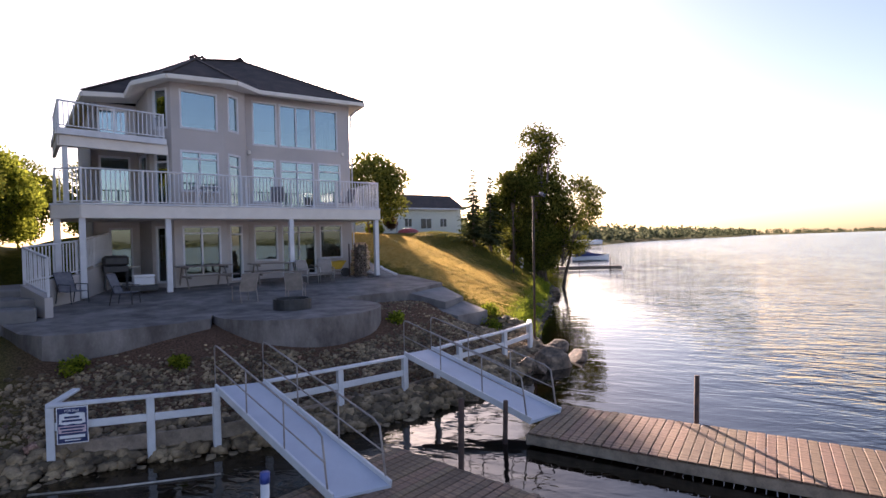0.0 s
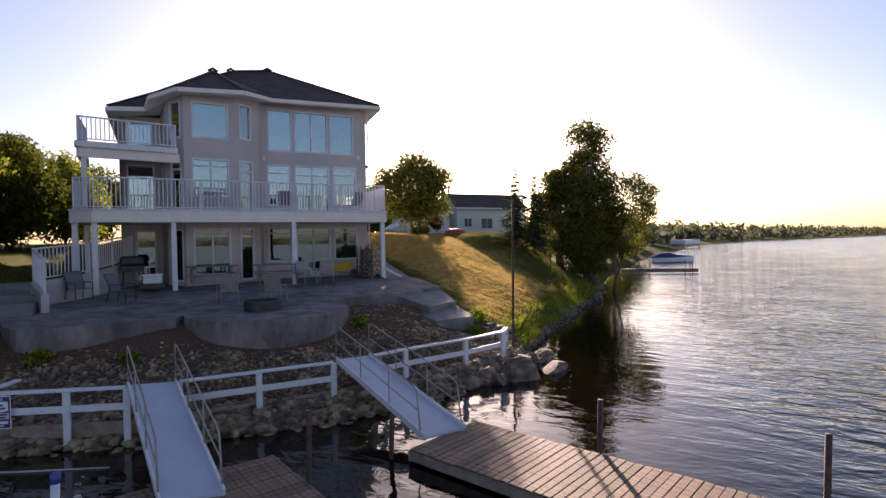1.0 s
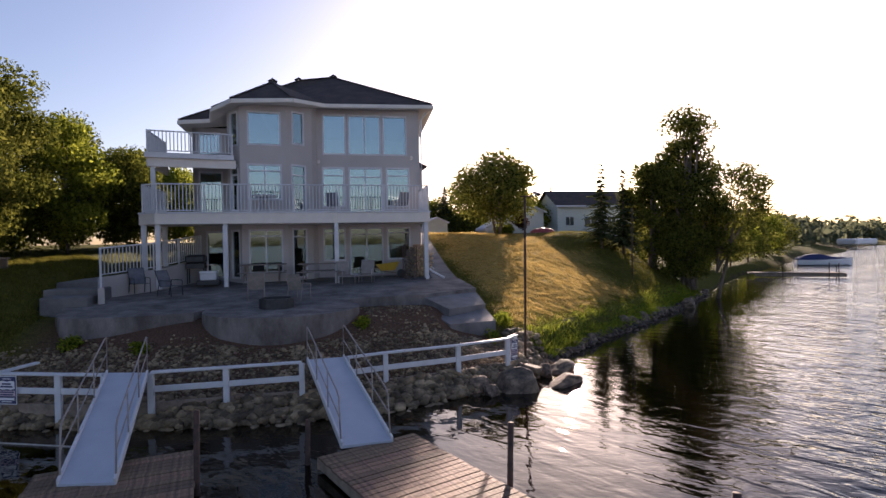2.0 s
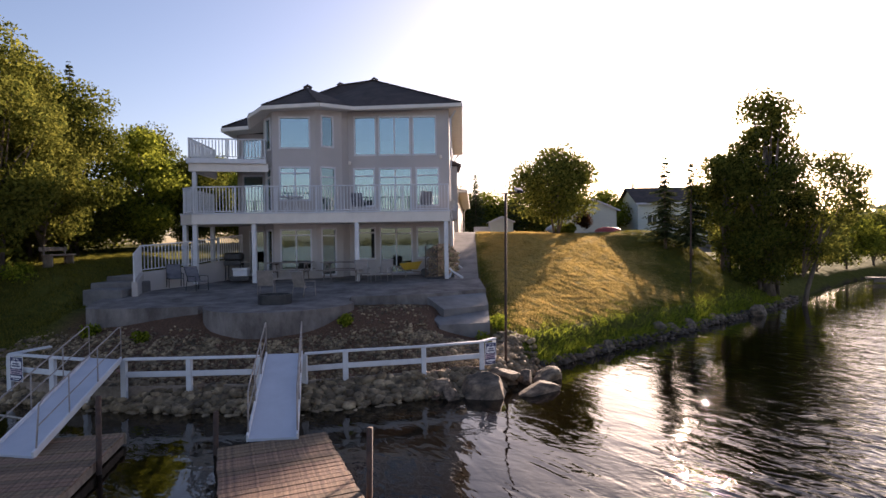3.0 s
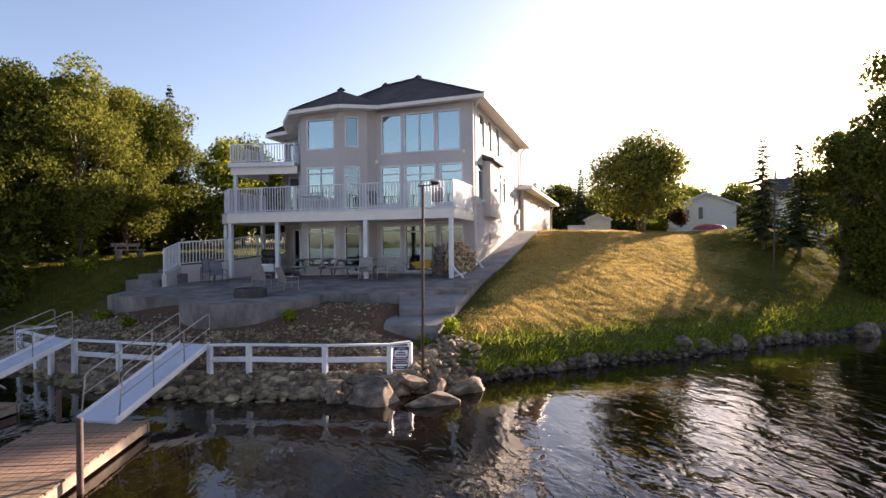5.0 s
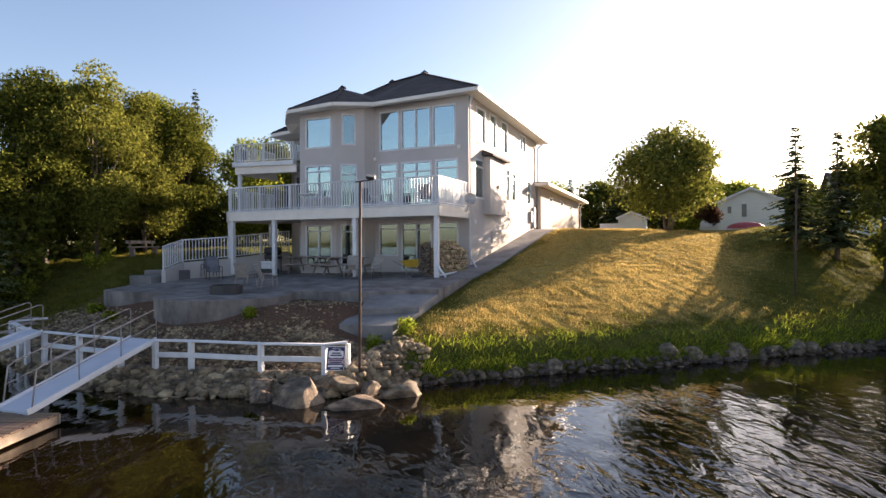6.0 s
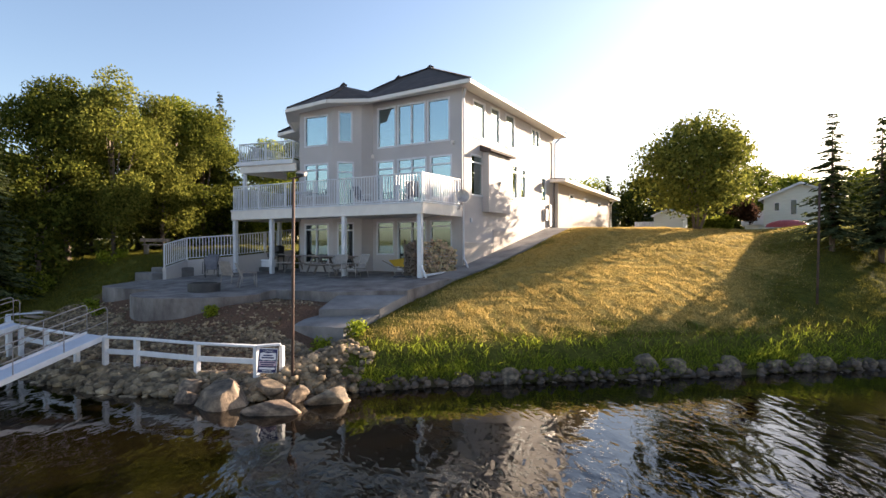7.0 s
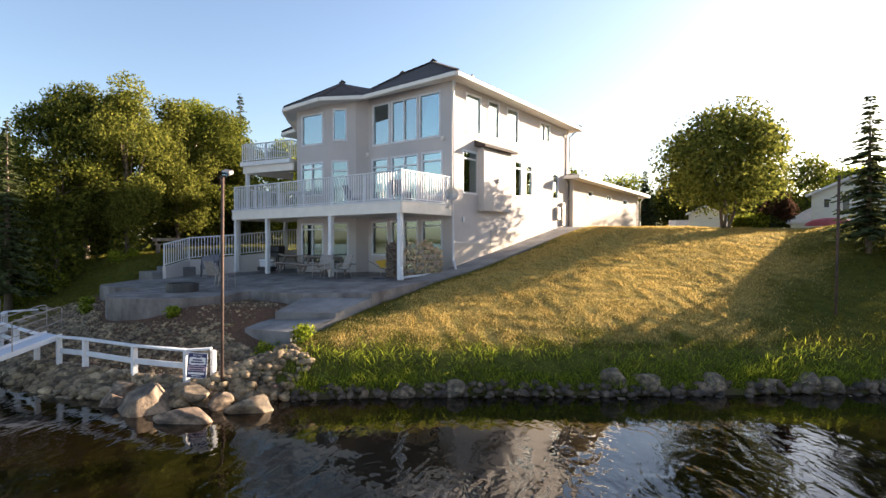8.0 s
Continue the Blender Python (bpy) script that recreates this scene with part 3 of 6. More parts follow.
def roof_over(parent):
    """Hip roof with the octagonal turret over the bay; eaves overhang the walls, shingle courses step down the slopes."""
    peak, peak_l, turret = Vector((-3.5, 6.2, 11.62)), Vector((-5.2, 5.9, 11.3)), Vector((-6.17, 2.85, 10.3))
    fr, br, bl, fl = Vector((0.80, 2.3, 9.44)), Vector((1.30, 12.5, 8.95)), Vector((-10.2, 12.6, 8.6)), Vector((-9.85, 2.2, 8.42))
    j1 = Vector((-3.98, 2.1, 9.28))
    t0, t1, t2 = Vector((-5.23, 0.76, 9.12)), Vector((-7.55, 0.64, 8.98)), Vector((-8.45, 1.6, 8.82))
    t3 = Vector((-8.6, 2.15, 8.5))
    back = Vector((-5.6, 4.6, 10.3))
    tris = [(fr, br, peak), (br, bl, peak_l), (br, peak_l, peak), (bl, fl, peak_l), (fl, t3, peak_l), (t3, back, peak_l), (j1, fr, peak), (j1, peak, back), (back, peak, peak_l)]
    ring = [t3, t2, t1, t0, j1, back]
    tris += [(p, q, turret) for p, q in zip(ring, ring[1:] + ring[:1])]
    bm = bmesh.new()
    for a, b, c in tris:
        f = bm.faces.new([bm.verts.new(p) for p in (a, b, c)])
    bmesh.ops.remove_doubles(bm, verts=bm.verts, dist=0.001)
    bmesh.ops.recalc_face_normals(bm, faces=bm.faces)
    r = bmesh.ops.extrude_face_region(bm, geom=list(bm.faces))
    bmesh.ops.translate(bm, verts=[g for g in r["geom"] if isinstance(g, bmesh.types.BMVert)], vec=(0, 0, 0.1))
    bmesh.ops.recalc_face_normals(bm, faces=bm.faces)
    roof = part("roof", bm, SHINGLE, parent, "dark brown asphalt shingle hip roof")
    edge = [fl, t3, t2, t1, t0, j1, fr, br, bl]
    for k, a in enumerate(edge):
        b = edge[(k + 1) % len(edge)]
        part("gutter", beam(a + Vector((0, 0, -0.03)), b + Vector((0, 0, -0.03)), 0.13, 0.17, 0.02), CREAM, roof, "cream eaves gutter")
    soff = bmesh.new()
    walls = [LEFT_F, LEFT_I, BAY_L, A, B, C, E, BACK_R, BACK_L]
    inner_z = [8.42, 8.55, 8.82, 8.98, 9.08, 9.2, 9.38, 8.9, 8.6]
    for k in range(len(edge)):
        a, b = edge[k], edge[(k + 1) % len(edge)]
        c, d = walls[k], walls[(k + 1) % len(edge)]
        q = [soff.verts.new(v) for v in ((a.x, a.y, a.z - 0.09), (b.x, b.y, b.z - 0.09), (d[0], d[1], inner_z[(k + 1) % len(edge)] - 0.04), (c[0], c[1], inner_z[k] - 0.04))]
        soff.faces.new(q)
    part("soffit", soff, CREAM, roof)
    for a, b in ((fr, peak), (br, peak_l), (fl, peak_l), (peak, peak_l), (t0, turret), (t1, turret), (t2, turret)):
        part("ridge_cap", beam(a + Vector((0, 0, 0.11)), b + Vector((0, 0, 0.11)), 0.22, 0.05, 0.02), SHINGLE, roof)
    for p in (peak, turret, peak_l):
        part("finial", tube([p + Vector((-0.18, 0, 0.1)), p + Vector((0.0, 0, 0.22)), p + Vector((0.18, 0, 0.1))], 0.06, 6), SHINGLE, roof)
    part("vent_pipe", tube([(-2.6, 8.2, 10.9), (-2.6, 8.2, 11.45)], 0.07, 8), STEEL, roof, "galvanised roof vent")


roof_over(house)
# walk-out side details
part("box_bay", box(0.22, 0.66, 4.35, 6.55, 4.38, 6.95, 0.01), STUCCO, house, "stucco chimney box bay")
bm = bmesh.new()
vs = [bm.verts.new(v) for v in ((0.2, 4.15, 7.3), (0.2, 6.75, 7.3), (0.86, 6.75, 7.02), (0.86, 4.15, 7.02), (0.2, 4.15, 7.0), (0.2, 6.75, 7.0), (0.86, 6.75, 6.94), (0.86, 4.15, 6.94))]
for f in ((0, 3, 2, 1), (4, 5, 6, 7), (0, 4, 7, 3), (1, 2, 6, 5), (3, 7, 6, 2), (0, 1, 5, 4)):
    bm.faces.new([vs[k] for k in f])
part("box_bay_roof", bm, SHINGLE, house)
part("downspout", tube([(0.55, 2.5, 9.2), (0.33, 2.72, 8.9), (0.33, 2.72, 2.45), (0.75, 2.35, 2.05)], 0.045, 6), WHITE, house, "white downspout")
part("downspout", tube([(1.1, 12.2, 8.8), (0.85, 12.0, 8.5), (0.85, 12.0, 6.6)], 0.045, 6), CREAM, house)

for y0, y1, z0, z1 in ((2.8, 5.25, 1.7, 3.08), (5.26, 10.6, 2.3, 3.62)):
    part("foundation_plinth", beam((0.262 + 0.0535 * (y0 - 2.75), y0, (z0 + z1) / 2), (0.262 + 0.0535 * (y1 - 2.75), y1, (z0 + z1) / 2), 0.05, z1 - z0, 0.012), STUCCO_GARAGE, house, "parged foundation plinth stepped up the slope")

# garage wing behind
garage = thing("garage", (-1, 17, 3.9), "single-storey beige stucco garage wing with shingle roof", "garage")
GA, GB, GC, GD = (1.0, 12.1), (1.7, 20.2), (-7, 20.6), (-7, 12.3)
HIGH = [(1.55, 2.15, 5.55, 5.85), (3.75, 4.35, 5.45, 5.75), (5.9, 6.5, 5.33, 5.63)]
part("wall", wall(GA, GB, 3.2, 6.40, 0.2, HIGH, z1q=6.0), STUCCO_GARAGE, garage)
for h in HIGH:
    glazing(garage, GA, GB, h, PANE)
for p, q in ((GB, GC), (GC, GD)):
    part("wall", wall(p, q, 3.2, 6.0, 0.2), STUCCO_GARAGE, garage)
bm = bmesh.new()
bm.faces.new([bm.verts.new(v) for v in ((1.45, 11.65, 6.36), (2.15, 20.65, 5.92), (-7.4, 21.0, 5.92), (-7.4, 11.75, 6.36))])
part("soffit", bm, CREAM, garage)
bm = bmesh.new()
vs = [bm.verts.new(v) for v in ((1.5, 11.6, 6.45), (2.2, 20.7, 6.0), (-7.5, 21.1, 6.0), (-7.5, 11.8, 6.45), (-2.8, 14.8, 7.0), (-2.8, 17.5, 6.8))]
for f in ((0, 1, 5, 4), (1, 2, 5), (2, 3, 4, 5), (3, 0, 4)):
    bm.faces.new([vs[k] for k in f])
r = bmesh.ops.extrude_face_region(bm, geom=list(bm.faces))
bmesh.ops.translate(bm, verts=[g for g in r["geom"] if isinstance(g, bmesh.types.BMVert)], vec=(0, 0, 0.1))
bmesh.ops.recalc_face_normals(bm, faces=bm.faces)
gr = part("roof", bm, SHINGLE, garage)
part("gutter", beam((1.52, 11.6, 6.42), (2.22, 20.7, 5.97), 0.14, 0.18, 0.02), CREAM, gr)
part("gutter", beam((-7.4, 11.75, 6.42), (1.52, 11.6, 6.42), 0.14, 0.18, 0.02), CREAM, gr)
part("gutter", beam((2.2, 20.72, 5.97), (-7.5, 21.12, 5.97), 0.14, 0.18, 0.02), CREAM, gr)
part("downspout", tube([(2.0, 20.3, 5.9), (1.8, 20.25, 5.6), (1.8, 20.25, 4.1), (2.3, 20.2, 3.98)], 0.045, 6), CREAM, garage)


# ---- deck, balcony ----
def railing(parent, points, z0, height, gap=0.125, post_gap=1.55, material=None, post=0.055):
    """A picket railing along plan points (x, y) or (x, y, z): rails, posts and one baluster after another."""
    mt = material or WHITE
    pts = [Vector((p[0], p[1], p[2] if len(p) > 2 else z0)) for p in points]
    stick = mesh_of("baluster", [(sx * 0.015, sy * 0.015, z) for z in (0.09, height - 0.04) for sx, sy in ((-1, -1), (1, -1), (1, 1), (-1, 1))],
                    [(0, 1, 5, 4), (1, 2, 6, 5), (2, 3, 7, 6), (3, 0, 4, 7)], mt)
    base = place_of(parent)
    done = set()
    for a, b in zip(pts, pts[1:]):
        n = max(1, round((b - a).length / post_gap))
        part("top_rail", beam(a + Vector((0, 0, height)), b + Vector((0, 0, height)), 0.06, 0.05, 0.01), mt, parent)
        part("bottom_rail", beam(a + Vector((0, 0, 0.09)), b + Vector((0, 0, 0.09)), 0.035, 0.035, 0.005), mt, parent)
        for k in range(n + 1):
            p = a.lerp(b, k / n)
            key = (round(p.x, 2), round(p.y, 2))
            if key not in done:
                done.add(key)
                part("railing_post", box(p.x - post / 2, p.x + post / 2, p.y - post / 2, p.y + post / 2, p.z, p.z + height + 0.03, 0.006), mt, parent)
        c = int((b - a).length / gap)
        for k in range(1, c):
            shared("baluster", stick, parent, Matrix.Translation(a.lerp(b, k / c) - base))


deck = thing("deck", (-5, 1, PATIO), "large raised deck on white posts with white picket railing", "deck")
OUT = [(0.12, -0.02), (0.2, 2.75), (-4.3, 2.75), (-4.5, 2.15), (-5.55, 1.38), (-7.4, 1.18), (-8.0, 1.95), (-8.2, 3.3), (-10.75, 3.3), (-10.78, 0.25), (-10.12, -0.26), (-3.6, -0.04)]
part("deck_floor", slab(OUT, 4.46, DECK), CREAM, deck)
for a, b in (((0.14, -0.03), (0.22, 2.73)), ((-3.6, -0.06), (0.14, -0.04)), ((-10.12, -0.28), (-3.6, -0.06)), ((-10.8, 0.24), (-10.12, -0.28)), ((-10.8, 3.3), (-10.8, 0.24))):
    part("fascia_board", beam((*a, 4.31), (*b, 4.31), 0.06, 0.40, 0.01), CREAM, deck, "cream painted fascia beam")
    part("edge_trim", beam((*a, 4.54), (*b, 4.54), 0.12, 0.06, 0.01), WHITE, deck)
part("deck_soffit", slab(OUT, 4.14, 4.17), CREAM, deck)
for x, y in ((0.0, 0.06), (-3.62, 0.02), (-7.75, -0.04), (-10.08, -0.12), (-10.68, 0.32), (-10.68, 3.0)):
    part("post", box(x - 0.085, x + 0.085, y - 0.085, y + 0.085, PATIO - 0.08, 4.15, 0.012), WHITE, deck, "white painted deck post")
railing(deck, [(0.18, 2.68), (0.1, 0.03), (-3.6, 0.0), (-10.08, -0.2), (-10.7, 0.28), (-10.7, 3.25)], DECK, 1.07)

balcony = thing("balcony", (-9.2, 1.8, DECK), "upper balcony with white picket railing over the deck", "balcony")
BAL = [(-10.62, 0.42), (-7.55, 1.0), (-7.95, 1.95), (-8.17, 3.3), (-10.7, 3.3)]
part("balcony_floor", slab(BAL, 6.72, BALCONY), CREAM, balcony)
for a, b in zip(BAL[:1] + BAL[-1:], BAL[1:2] + BAL[:1]):
    part("fascia_board", beam((*a, 6.78), (*b, 6.78), 0.08, 0.2, 0.01), WHITE, balcony)
    part("lower_beam", beam((a[0] + 0.05, a[1] + 0.14, 6.52), (b[0] + 0.05, b[1] + 0.14, 6.52), 0.1, 0.34, 0.01), CREAM, balcony)
part("post", box(-10.5, -10.35, 0.6, 0.75, DECK, 6.5, 0.01), WHITE, balcony)
railing(balcony, [(-8.1, 3.2), (-7.62, 1.07), (-10.56, 0.5), (-10.64, 3.25)], BALCONY, 0.95 - 0.12)


# ---- patio, steps, side walk ----
def arc(cx, cy, r, a0, a1, n):
    return [(cx + r * math.cos(radians(a0 + (a1 - a0) * k / n)), cy + r * math.sin(radians(a0 + (a1 - a0) * k / n))) for k in range(n + 1)]


def patio_top(x, y):
    return 1.80 - 0.088 * min(max(-y, 0), 4.6)


patio_edge = [(1.15, 2.9), (1.3, -0.4), (1.34, -2.65), (-0.6, -3.5), (-2.3, -3.72), (-3.3, -3.74), (-3.28, -4.4)] + arc(-5.3, -4.95, 2.25, 8, -192, 24) + [(-7.75, -5.3), (-8.6, -5.55), (-9.8, -5.68), (-10.6, -5.62), (-11.1, -5.4), (-11.5, -4.7), (-11.8, -3.7), (-12.0, -2.2), (-12.0, 2.9)]
whole("patio", slab(patio_edge, 0.45, patio_top), CONCRETE_WALL, "grey weathered concrete patio with rounded fire terrace", "patio", "structure")
steps = thing("concrete_steps", (0.4, -4.5, 0.6), "wide concrete steps from the patio to the shore", "steps")
part("step", slab([(1.33, -2.66), (1.30, -3.98), (-0.2, -4.9), (-0.85, -3.25), (-0.6, -3.3)], 0.0, lambda x, y: min(1.12 + 0.24 * (y + 4.0 - 0.6 * (x - 1.3)), 1.43)), CONCRETE, steps)
part("step", slab([(1.29, -3.99), (1.2, -5.42), (-0.35, -5.75), (-0.75, -4.3), (-0.2, -4.91)], 0.0, lambda x, y: min(0.76 + 0.16 * (y + 5.42 - 0.2 * (x - 1.2)), 0.98)), CONCRETE, steps)
walk_path = bmesh.new()
rows_ = []
for k in range(24):
    y = -0.4 + 12.6 * k / 23
    z = along(SIDE, y) + 0.13
    x0, x1 = (0.3 + 0.05 * max(y - 2.7, 0), 1.3 + 0.06 * max(y, 0))
    rows_.append([walk_path.verts.new(v) for v in ((x0, y, z), (x1, y, z - 0.02), (x1, y, z - 0.5), (x0, y, z - 0.5))])
for a, b in zip(rows_, rows_[1:]):
    for k in range(4):
        walk_path.faces.new((a[k], a[(k + 1) % 4], b[(k + 1) % 4], b[k]))
bmesh.ops.recalc_face_normals(walk_path, faces=walk_path.faces)
whole("pavement", walk_path, CONCRETE, "concrete side walk sloping up beside the house", "pavement", "structure")

# ---- entry ramp wall with its railing ----
ramp_wall = thing("entry_ramp", (-10.5, 0, 1.6), "stucco ramp wall with white picket railing", "ramp")
P0, P1, P2, P3 = (-10.95, -3.0, 2.02), (-11.45, -1.65, 2.3), (-10.25, -0.1, 2.45), (-9.2, 2.6, 2.75)
for a, b in ((P0, P1), (P1, P2), (P2, P3)):
    bm = bmesh.new()
    a_, b_ = Vector(a), Vector(b)
    s = (b_ - a_).cross(Vector((0, 0, 1))).normalized() * 0.09
    vs = [bm.verts.new(v) for v in (a_ - s, b_ - s, b_ + s, a_ + s)] + [bm.verts.new((v.x, v.y, 1.3)) for v in (a_ - s, b_ - s, b_ + s, a_ + s)]
    for f in ((0, 1, 2, 3), (7, 6, 5, 4), (0, 4, 5, 1), (1, 5, 6, 2), (2, 6, 7, 3), (3, 7, 4, 0)):
        bm.faces.new([vs[k] for k in f])
    bmesh.ops.recalc_face_normals(bm, faces=bm.faces)
    part("ramp_wall", bm, STUCCO, ramp_wall)
railing(ramp_wall, [P0, P1, P2, P3], 0, 0.98)
for k, (x0, x1, y0, y1, z) in enumerate(((-12.9, -11.5, -1.4, 1.8, 2.15), (-12.8, -11.2, -2.5, -1.35, 1.98), (-12.5, -11.2, -3.4, -2.45, 1.8))):
    part("step", box(x0, x1, y0, y1, 1.2, z, 0.03), CONCRETE, ramp_wall)

# ---- shore wall rail, gangways, docks ----
guard = thing("guard_rail", (-4, -9, -0.2), "white painted timber guard rail along the shore", "railing")
RAIL = [(-11.0, -8.45), (-9.6, -8.95), (-8.6, -9.28), (-7.7, -9.32), (-6.2, -9.3), (-4.6, -9.25), (-3.58, -9.05), (-2.66, -8.76), (-0.76, -8.38), (0.74, -7.88)]
RZ = 0.63
for k, (a, b) in enumerate(zip(RAIL, RAIL[1:])):
    if k in (2, 5):
        continue
    part("top_rail", beam((*a, RZ), (*b, RZ), 0.14, 0.05, 0.01), WHITE, guard)
    part("mid_rail", beam((*a, RZ - 0.36), (*b, RZ - 0.36), 0.04, 0.13, 0.01), WHITE, guard)
for x, y in RAIL:
    part("post", box(x - 0.06, x + 0.06, y - 0.06, y + 0.06, -0.45, RZ - 0.025, 0.01), WHITE, guard)
part("top_rail", beam((-11.0, -8.45, RZ), (-10.6, -7.6, RZ + 0.02), 0.14, 0.05, 0.01), WHITE, guard)
part("top_rail", beam((0.74, -7.88, RZ), (1.12, -7.5, RZ + 0.02), 0.14, 0.05, 0.01), WHITE, guard)
part("post", box(1.06, 1.16, -7.5, -7.4, -0.3, RZ - 0.02, 0.01), WHITE, guard)


def gangway(tl, tr, bl, br, name="gangway"):
    """An aluminium gangway: deck plate, side channels, bent pipe handrails."""
    tl, tr, bl, br = (Vector(v) for v in (tl, tr, bl, br))
    g = thing(name, (bl + br) / 2, "white gangway with bent pipe handrails down to the dock", "gangway", "gangways")
    bm = bmesh.new()
    vs = [bm.verts.new(v) for v in (tl, bl, br, tr)] + [bm.verts.new(v - Vector((0, 0, 0.05))) for v in (tl, bl, br, tr)]
    for f in ((0, 1, 2, 3), (7, 6, 5, 4), (0, 4, 5, 1), (1, 5, 6, 2), (2, 6, 7, 3), (3, 7, 4, 0)):
        bm.faces.new([vs[k] for k in f])
    part("deck_plate", bm, RAMP, g)
    up = Vector((0, 0, 1))
    for a, b, s in ((tl, bl, -1), (tr, br, 1)):
        part("side_channel", beam(a + up * 0.0, b + up * 0.0, 0.04, 0.13, 0.006), WHITE, g)
        d = (b - a)
        h = 0.78
        loop = [a + up * 0.02, a + up * (h - 0.08), a + d * 0.012 + up * (h - 0.02), a + d * 0.04 + up * h, b - d * 0.1 + up * h, b - d * 0.06 + up * (h - 0.05), b - d * 0.03 + up * 0.02]
        rail_ = part("handrail", tube(loop, 0.015, 8), PIPE, g, "bent galvanised handrail pipe", True)
        part("mid_pipe", tube([a + up * 0.4, b - d * 0.04 + up * 0.4], 0.012, 8), PIPE, rail_, smooth=True)
        for f in (0.33, 0.66):
            part("stanchion", tube([a + d * f, a + d * f + up * h], 0.013, 8), PIPE, rail_, smooth=True)
    return g


gangway((-4.48, -9.06, 0.64), (-3.66, -8.96, 0.63), (-3.80, -12.35, -0.2), (-2.93, -12.30, -0.2))
gangway((-8.58, -9.18, 0.65), (-7.76, -9.32, 0.63), (-7.98, -12.75, -0.22), (-7.16, -12.90, -0.22))


def dock(a, b, width, z, seed, label):
    """A plank dock from a to b: stringers, skirt boards and one plank after another."""
    a, b = Vector((*a, z)), Vector((*b, z))
    d = b - a
    u = d.normalized()
    s = Vector((u.y, -u.x, 0))
    dk = thing("dock", a, label, "dock", "docks")
    rnd = random.Random(seed)
    n = int(d.length / 0.145)
    kinds = []
    for k in range(4):
        bm = add_box(bmesh.new(), -0.066, 0.066, -width / 2, width / 2, -0.035, 0.0, 0.006)
        me = bpy.data.meshes.new("plank")
        bm.to_mesh(me), bm.free()
        me.materials.append(PLANK)
        kinds.append(me)
    ang = math.atan2(u.y, u.x)
    for k in range(n):
        c = u * (0.07 + 0.145 * k) + s * (width / 2 + rnd.uniform(-0.012, 0.012)) + Vector((0, 0, rnd.uniform(-0.004, 0.004)))
        shared("plank", kinds[k % 4], dk, Matrix.Translation(c) @ Matrix.Rotation(ang + rnd.uniform(-0.006, 0.006), 4, "Z"))
    for f in (0.03, 0.5, 0.97):
        part("stringer", beam(a + s * width * f + Vector((0, 0, -0.13)), b + s * width * f + Vector((0, 0, -0.13)), 0.06, 0.17, 0.01), WOOD, dk)
    part("end_board", beam(a + Vector((0, 0, -0.12)), a + s * width + Vector((0, 0, -0.12)), 0.05, 0.19, 0.01), WOOD, dk)
    return dk


dock((-2.5, -11.95), (-0.12, -17.8), 1.85, -0.24, 1, "weathered brown plank dock floating on the lake")
dock((-6.3, -11.7), (-5.3, -16.4), 2.3, -0.26, 2, "worn reddish-brown plank dock beside the gangway")
for x, y, z0, z1 in ((-1.44, -14.2, -1.6, 0.6), (-6.02, -13.0, -1.5, 0.8), (0.1, -16.9, -1.6, 0.6), (-4.42, -12.25, -1.5, 0.28)):
    whole("mooring_pipe", tube([(x, y, z0), (x + 0.05, y - 0.03, z1)], 0.045, 8), RUST, "rusty steel mooring pipe beside the dock", "pile", at=(x, y, z0), group="mooring piles", smooth=True)


# ---- trees ----
def leaves(rng, centres, radii, count, size, flat=0.55):
    """Verts and faces of many small leaf clumps about the centres, thicker towards their outsides."""
    centres, radii = np.asarray(centres, float), np.asarray(radii, float)
    pick = rng.choice(len(centres), count, p=radii ** 2 / (radii ** 2).sum())
    v = rng.normal(size=(count, 3))
    v /= np.linalg.norm(v, axis=1)[:, None]
    c = centres[pick] + v * (radii[pick] * rng.uniform(0.25, 1.0, count) ** 0.6)[:, None] * np.array([1, 1, flat + 0.2])
    a = rng.normal(size=(count, 3))
    a /= np.linalg.norm(a, axis=1)[:, None]
    b = np.cross(a, v + rng.normal(size=(count, 3)) * 0.6)
    b /= np.linalg.norm(b, axis=1)[:, None]
    s = size * rng.uniform(0.55, 1.35, count)[:, None]
    q = np.stack([c - a * s, c + b * s * 0.55, c + a * s, c - b * s * 0.55], 1).reshape(-1, 3)
    return q, [(4 * k, 4 * k + 1, 4 * k + 2, 4 * k + 3) for k in range(count)]


